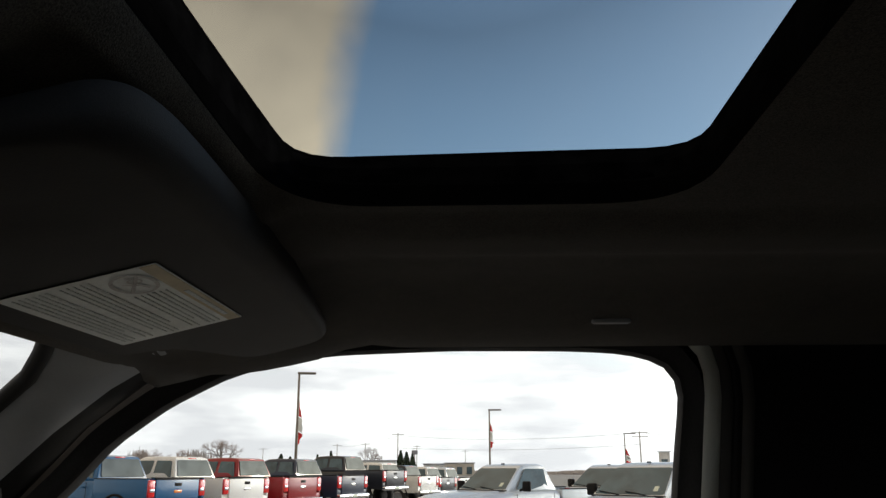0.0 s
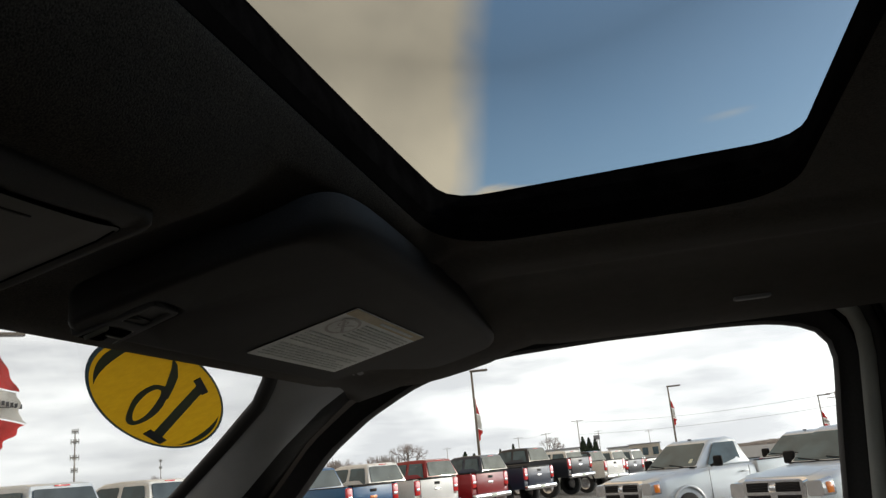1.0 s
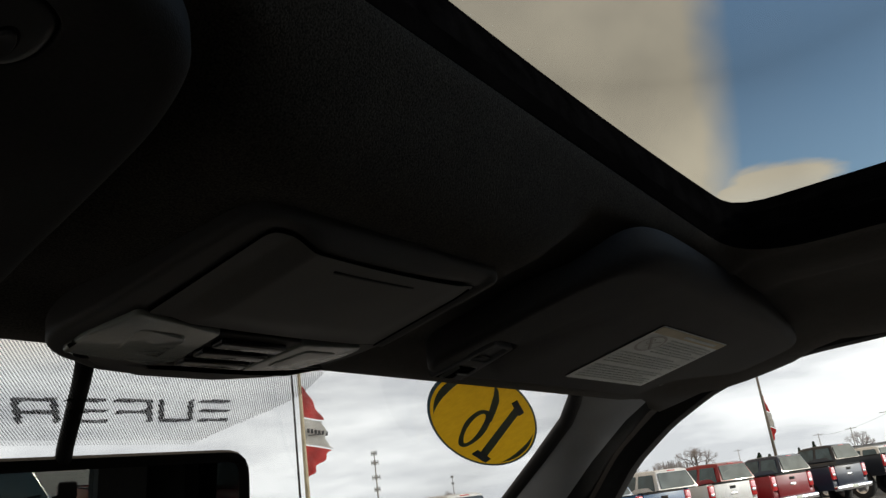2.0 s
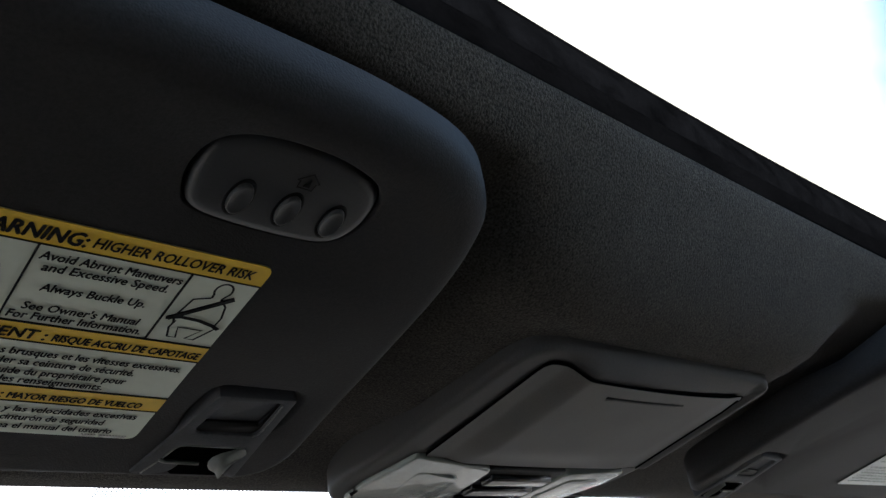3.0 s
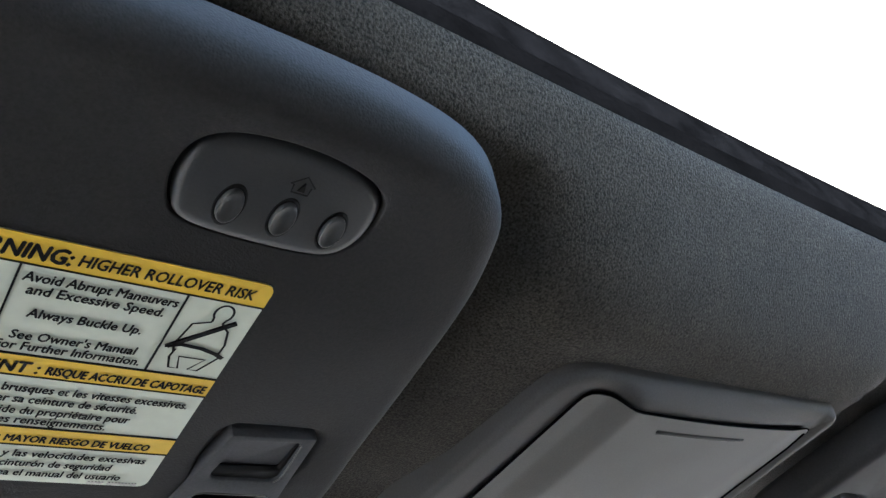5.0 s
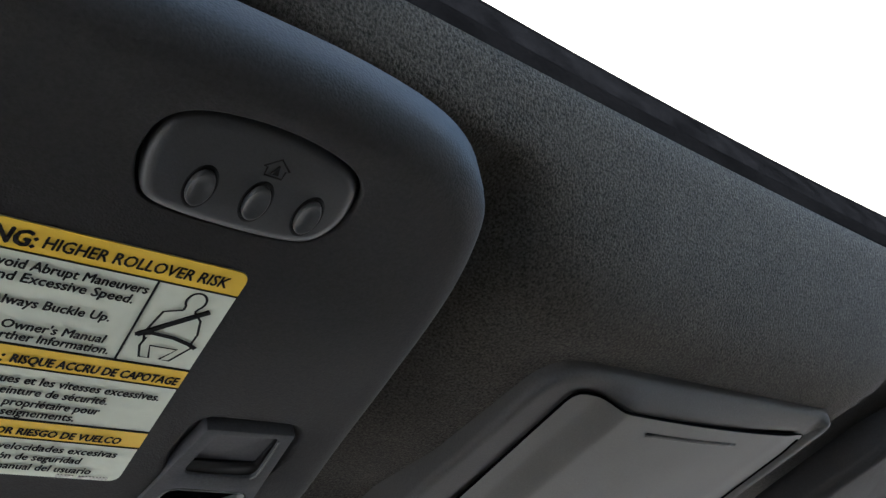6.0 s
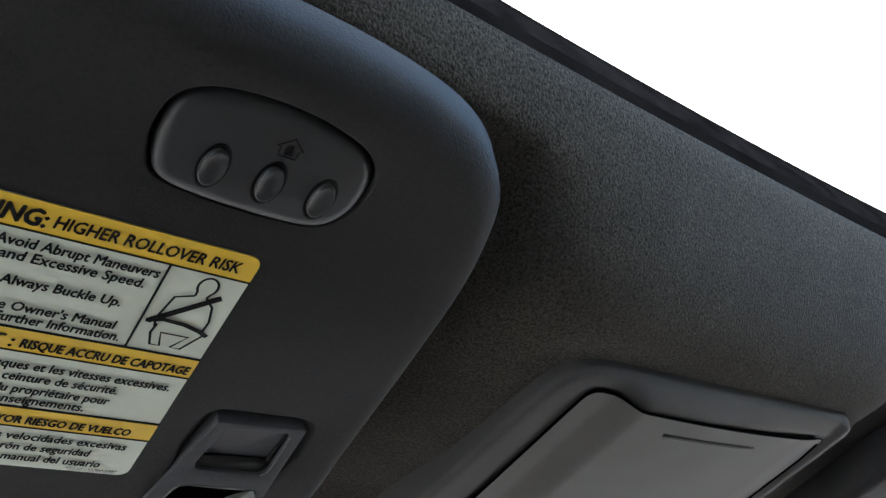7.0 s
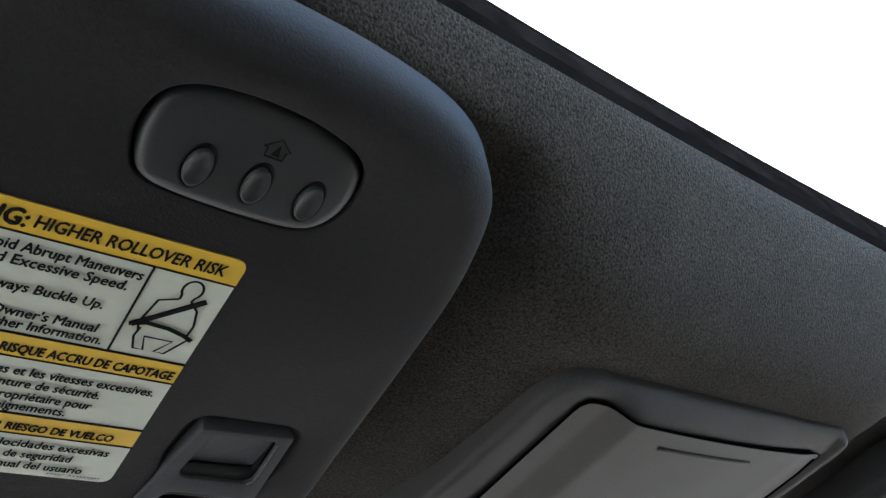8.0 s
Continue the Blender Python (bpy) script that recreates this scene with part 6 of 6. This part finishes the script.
def lamp_pole(bearing, d, h, arm, mat, flags, label):
    x, y = far(bearing, d)
    top = thing("street_lamp", label, "lamp post", Matrix.Translation((x, y, ground_z(x, y))) @ Matrix.Rotation(radians(bearing), 4, "Z"), "lot lamp posts")
    bm = bmesh.new()
    tube(bm, [(0, 0, 0), (0, 0, h * 0.5), (0, 0, h - 0.1)], 0.11, 10, 0.075)
    part("pole", bm, mat, top)
    bm = bmesh.new()
    tube(bm, [(0, 0, 0), (0, 0, 0.55)], 0.30, 14, 0.30)
    part("footing", bm, SHED, top, "concrete footing")
    bm = bmesh.new()
    box(bm, -0.16, 0.16, -arm, 0.12, h - 0.10, h + 0.03, 0.03, 2)
    part("lamp_head", bm, POLEPAINT, top, "flat shoebox lamp head")
    bm = bmesh.new()
    box(bm, -0.11, 0.11, -arm + 0.08, -0.12, h - 0.125, h - 0.098, 0.01)
    part("lamp_glass", bm, HEADLAMP, top)
    for hh, tall, wide, seed, sag, turn in flags:
        flag(top, hh, tall, wide, seed, sag, turn)


lamp_pole(42.76, 36.0, 8.25, 1.05, POLEYELLOW, [(7.55, 3.9, 1.25, 2, 0.25, radians(-80))], "tall tan lamp post with a torn red and white flag")
lamp_pole(12.03, 58.0, 8.05, 1.15, POLEPAINT, [(6.3, 3.4, 0.44, 5, 0.5, radians(-75))], "bronze lamp post with a red and white flag")
lamp_pole(-1.06, 90.0, 8.05, 1.3, POLEPAINT, [(7.0, 3.4, 0.46, 7, 0.4, radians(-75))], "bronze lamp post far off with a flag")
lamp_pole(-10.1, 125.0, 6.9, 1.6, POLEPAINT, [(4.8, 2.6, 0.9, 9, 0.4, radians(-75))], "small far lamp post with a flag")
lamp_pole(-13.35, 150.0, 6.2, 1.5, POLEPAINT, [(4.8, 2.8, 1.4, 11, 0.4, radians(-100))], "far lamp post with a red flag")


def mast(bearing, d, h, rungs, label):
    x, y = far(bearing, d)
    top = thing("radio_tower", label, "radio tower", Matrix.Translation((x, y, ground_z(x, y))) @ Matrix.Rotation(radians(bearing), 4, "Z"))
    bm = bmesh.new()
    tube(bm, [(0, 0, 0), (0, 0, h)], 0.013 * h, 8, 0.007 * h)
    part("mast", bm, GALV, top)
    for f, w in rungs:
        bm = bmesh.new()
        box(bm, -0.2, 0.2, -w * h, w * h, f * h - 0.012 * h, f * h + 0.004 * h)
        part("platform", bm, GALV, top)
        for k in (-1, -0.35, 0.35, 1):
            bm = bmesh.new()
            box(bm, -0.1, 0.1, w * h * k - 0.008 * h, w * h * k + 0.008 * h, f * h - 0.035 * h, f * h + 0.03 * h)
            part("antenna_panel", bm, SHED, top)


mast(38.08, 260.0, 22.0, ((0.99, 0.035), (0.86, 0.045), (0.66, 0.05), (0.50, 0.035)), "tall cell tower with antenna rings")
mast(33.0, 330.0, 15.0, ((0.96, 0.03), (0.8, 0.03)), "distant thin radio tower")


def utility_pole(bearing, d, h, arms):
    x, y = far(bearing, d)
    top = thing("utility_pole", "wooden utility pole with cross-arms", "utility pole", Matrix.Translation((x, y, ground_z(x, y))) @ Matrix.Rotation(radians(bearing), 4, "Z"), "utility poles")
    bm = bmesh.new()
    tube(bm, [(0, 0, 0), (0, 0, h)], 0.15, 8, 0.10)
    part("pole", bm, UTILITY, top)
    for z in arms:
        bm = bmesh.new()
        box(bm, -0.06, 0.06, -1.4, 1.4, z - 0.065, z + 0.065)
        part("cross_arm", bm, UTILITY, top)


POLES = [(-11.1, 150.0, 8.2, (8.0, 7.3)), (5.2, 190.0, 9.6, (9.3,)), (7.4, 240.0, 9.0, (8.6,)), (9.3, 260.0, 9.2, (8.8,)), (14.2, 300.0, 9.0, (8.6,)), (0.6, 320.0, 9.0, (8.6,)), (3.9, 300.0, 10.0, (9.6, 8.8))]
for p in POLES:
    utility_pole(*p)


def wire(a, b, ha, hb, sag):
    pa, pb = far(*a), far(*b)
    cable = thing("power_line", "thin dark overhead power line", "power line", group="power lines")
    bm = bmesh.new()
    tube(bm, [(pa[0] + (pb[0] - pa[0]) * k / 16, pa[1] + (pb[1] - pa[1]) * k / 16, GROUND + ha + (hb - ha) * k / 16 - sag * 4 * (k / 16) * (1 - k / 16)) for k in range(17)], 0.026, 5)
    part("wire", bm, GALV, cable)


wire((5.2, 190.0), (-11.1, 150.0), 9.3, 8.0, 1.0)
wire((5.2, 190.0), (-11.1, 150.0), 6.6, 6.0, 0.7)
wire((9.3, 260.0), (5.2, 190.0), 8.8, 9.3, 0.8)
wire((-11.1, 150.0), (-22.0, 130.0), 8.0, 8.0, 1.0)


def bare_tree(bearing, d, h, spread, seed):
    """A leafless broad tree: trunk, limbs that fork, and a haze of twigs."""
    rng = random.Random(seed)
    x, y = far(bearing, d)
    top = thing("bare_tree", "broad leafless winter tree with a rounded crown", "tree", Matrix.Translation((x, y, ground_z(x, y))), "bare trees")
    bm, twigs = bmesh.new(), bmesh.new()

    def grow(p, d, length, r, depth):
        q = p + d * length
        tube(bm if depth < 4 else twigs, [p, p.lerp(q, 0.5) + Vector((rng.uniform(-1, 1), rng.uniform(-1, 1), 0)) * length * 0.05, q], r, 5 if depth < 3 else 3, r * 0.65)
        if depth >= 6:
            return
        for k in range(3 if depth else 5):
            a = rng.uniform(0, math.tau)
            tilt = rng.uniform(0.35, 0.85)
            side = d.orthogonal().normalized()
            side.rotate(Matrix.Rotation(a, 3, d))
            nd = (d * math.cos(tilt) + side * math.sin(tilt) * spread).normalized()
            nd.z = nd.z * 0.85 + 0.12
            grow(q, nd.normalized(), length * rng.uniform(0.62, 0.80), r * 0.6, depth + 1)

    grow(Vector((0, 0, 0)), Vector((0, 0, 1)), h * 0.24, h * 0.028, 0)
    part("trunk", bm, BARK, top)
    tagged(part("twigs", twigs, TWIGS, top, smooth=0), kind="stuff")


bare_tree(16.8, 230.0, 13.2, 1.35, 3)
bare_tree(19.6, 250.0, 10.4, 1.35, 5)
bare_tree(33.5, 300.0, 12.0, 1.0, 8)
bare_tree(7.0, 280.0, 11.0, 0.9, 12)
bare_tree(21.6, 240.0, 10.0, 1.35, 15)


def fir(bearing, d, h, w, seed):
    rng = random.Random(seed)
    x, y = far(bearing, d)
    top = thing("fir_tree", "dark green conical fir tree", "tree", Matrix.Translation((x, y, ground_z(x, y))), "fir trees")
    bm = bmesh.new()
    tube(bm, [(0, 0, 0), (0, 0, h * 0.9)], h * 0.03, 6, h * 0.008)
    part("trunk", bm, BARK, top)
    bm = bmesh.new()
    for k in range(340):
        f = rng.random() ** 0.8
        z = h * (0.08 + 0.92 * f)
        r = w * (1 - f) ** 0.9 * rng.uniform(0.55, 1.1)
        a = rng.uniform(0, math.tau)
        p = Vector((math.cos(a) * r, math.sin(a) * r, z - 0.25 * r))
        q = Vector((math.cos(a) * r * 0.2, math.sin(a) * r * 0.2, z + 0.1))
        sd = Vector((-math.sin(a), math.cos(a), 0)) * (0.22 + 0.25 * r)
        vs = [bm.verts.new(v) for v in (q, p - sd, p + Vector((0, 0, -0.12 * h * 0.3)), p + sd)]
        bm.faces.new(vs)
    tagged(part("needles", bm, FIR, top, smooth=0), kind="stuff")


for i, (b, d, h, w) in enumerate(((4.6, 150.0, 4.6, 1.6), (5.0, 152.0, 4.9, 1.7), (9.7, 170.0, 5.2, 1.3), (10.6, 175.0, 4.6, 1.2), (13.0, 150.0, 4.2, 2.4), (4.2, 149.0, 4.2, 1.5), (12.4, 152.0, 3.8, 2.0))):
    fir(b, d, h, w, 20 + i)


def shed(bearing, d, w, dep, h, mat, label, doors=3):
    x, y = far(bearing, d)
    top = thing("warehouse", label, "building", Matrix.Translation((x, y, ground_z(x, y))) @ Matrix.Rotation(radians(bearing), 4, "Z"), "far buildings")
    bm = bmesh.new()
    box(bm, 0, dep, -w / 2, w / 2, 0, h)
    part("wall", bm, mat, top, smooth=0)
    bm = bmesh.new()
    vs = [bm.verts.new(v) for v in ((-0.4, -w / 2 - 0.4, h), (-0.4, w / 2 + 0.4, h), (dep / 2, w / 2 + 0.4, h + w * 0.03), (dep / 2, -w / 2 - 0.4, h + w * 0.03))]
    bm.faces.new(vs)
    vs2 = [bm.verts.new(v) for v in ((dep + 0.4, w / 2 + 0.4, h), (dep + 0.4, -w / 2 - 0.4, h))]
    bm.faces.new((vs[3], vs[2], vs2[0], vs2[1]))
    bmesh.ops.solidify(bm, geom=bm.faces[:], thickness=0.25)
    part("roof", bm, ROOFING, top, smooth=0)
    for k in range(doors):
        bm = bmesh.new()
        c = w * ((k + 0.5) / doors - 0.5)
        box(bm, -0.06, 0.02, c - w / doors * 0.28, c + w / doors * 0.28, 0.3, h * 0.7)
        part("window", bm, CARGLASS, top)


shed(6.4, 210.0, 8.0, 8.0, 3.7, SHED, "white far house behind the lot")
shed(8.1, 250.0, 8.0, 9.0, 3.9, SHED, "grey far house behind the lot")
shed(1.0, 260.0, 9.0, 12.0, 3.6, SHED_TAN, "low tan far commercial building", 3)
shed(2.0, 280.0, 14.0, 12.0, 3.2, SHED, "pale far commercial building", 4)
shed(-12.6, 210.0, 2.6, 4.0, 6.0, SHED, "narrow grey far block", 1)


def pole_sign(bearing, d, h):
    x, y = far(bearing, d)
    top = thing("pole_sign", "dark rounded sign board on a tall thin pole", "sign", Matrix.Translation((x, y, ground_z(x, y))) @ Matrix.Rotation(radians(bearing), 4, "Z"))
    bm = bmesh.new()
    tube(bm, [(0, 0, 0), (0, 0, h - 0.5)], 0.09, 8)
    part("pole", bm, UTILITY, top)
    bm = bmesh.new()
    box(bm, -0.12, 0.12, -0.55, 0.55, h - 0.75, h, 0.10, 3)
    part("board", bm, ROOFING, top, "dark sign board")


pole_sign(4.05, 150.0, 4.9)


def scrub(b0, b1, d, h, seed):
    """A far low belt of bare scrub and woods."""
    rng = random.Random(seed)
    bm = bmesh.new()
    n = int(abs(b1 - b0) * 26)
    for k in range(n):
        b = b0 + (b1 - b0) * rng.random()
        dd = d * rng.uniform(0.96, 1.08)
        x, y = far(b, dd)
        hh = h * rng.uniform(0.45, 1.0) * (0.75 + 0.25 * math.sin(b * 1.7 + seed))
        w = rng.uniform(0.8, 2.6)
        t = Vector((-math.sin(radians(b)), math.cos(radians(b)), 0))
        p = Vector((x, y, ground_z(x, y)))
        for s in range(16):
            o = p + t * rng.uniform(-w, w)
            top_p = o + Vector((0, 0, hh * rng.uniform(0.6, 1.0))) + t * rng.uniform(-0.5, 0.5)
            e = t * rng.uniform(0.10, 0.32)
            bm.faces.new([bm.verts.new(q) for q in (o - e * 1.6, o + e * 1.6, top_p + e * 0.15, top_p - e * 0.15)])
    tagged(part("far_woods", bm, SCRUB, smooth=0), "belt of bare brown far woods and scrub", "woods", kind="stuff")


scrub(-30.0, 60.0, 420.0, 2.0, 1)
scrub(17.6, 25.0, 300.0, 9.5, 2)
scrub(13.0, 17.6, 330.0, 6.0, 4)
scrub(-8.0, 4.0, 330.0, 1.6, 6)
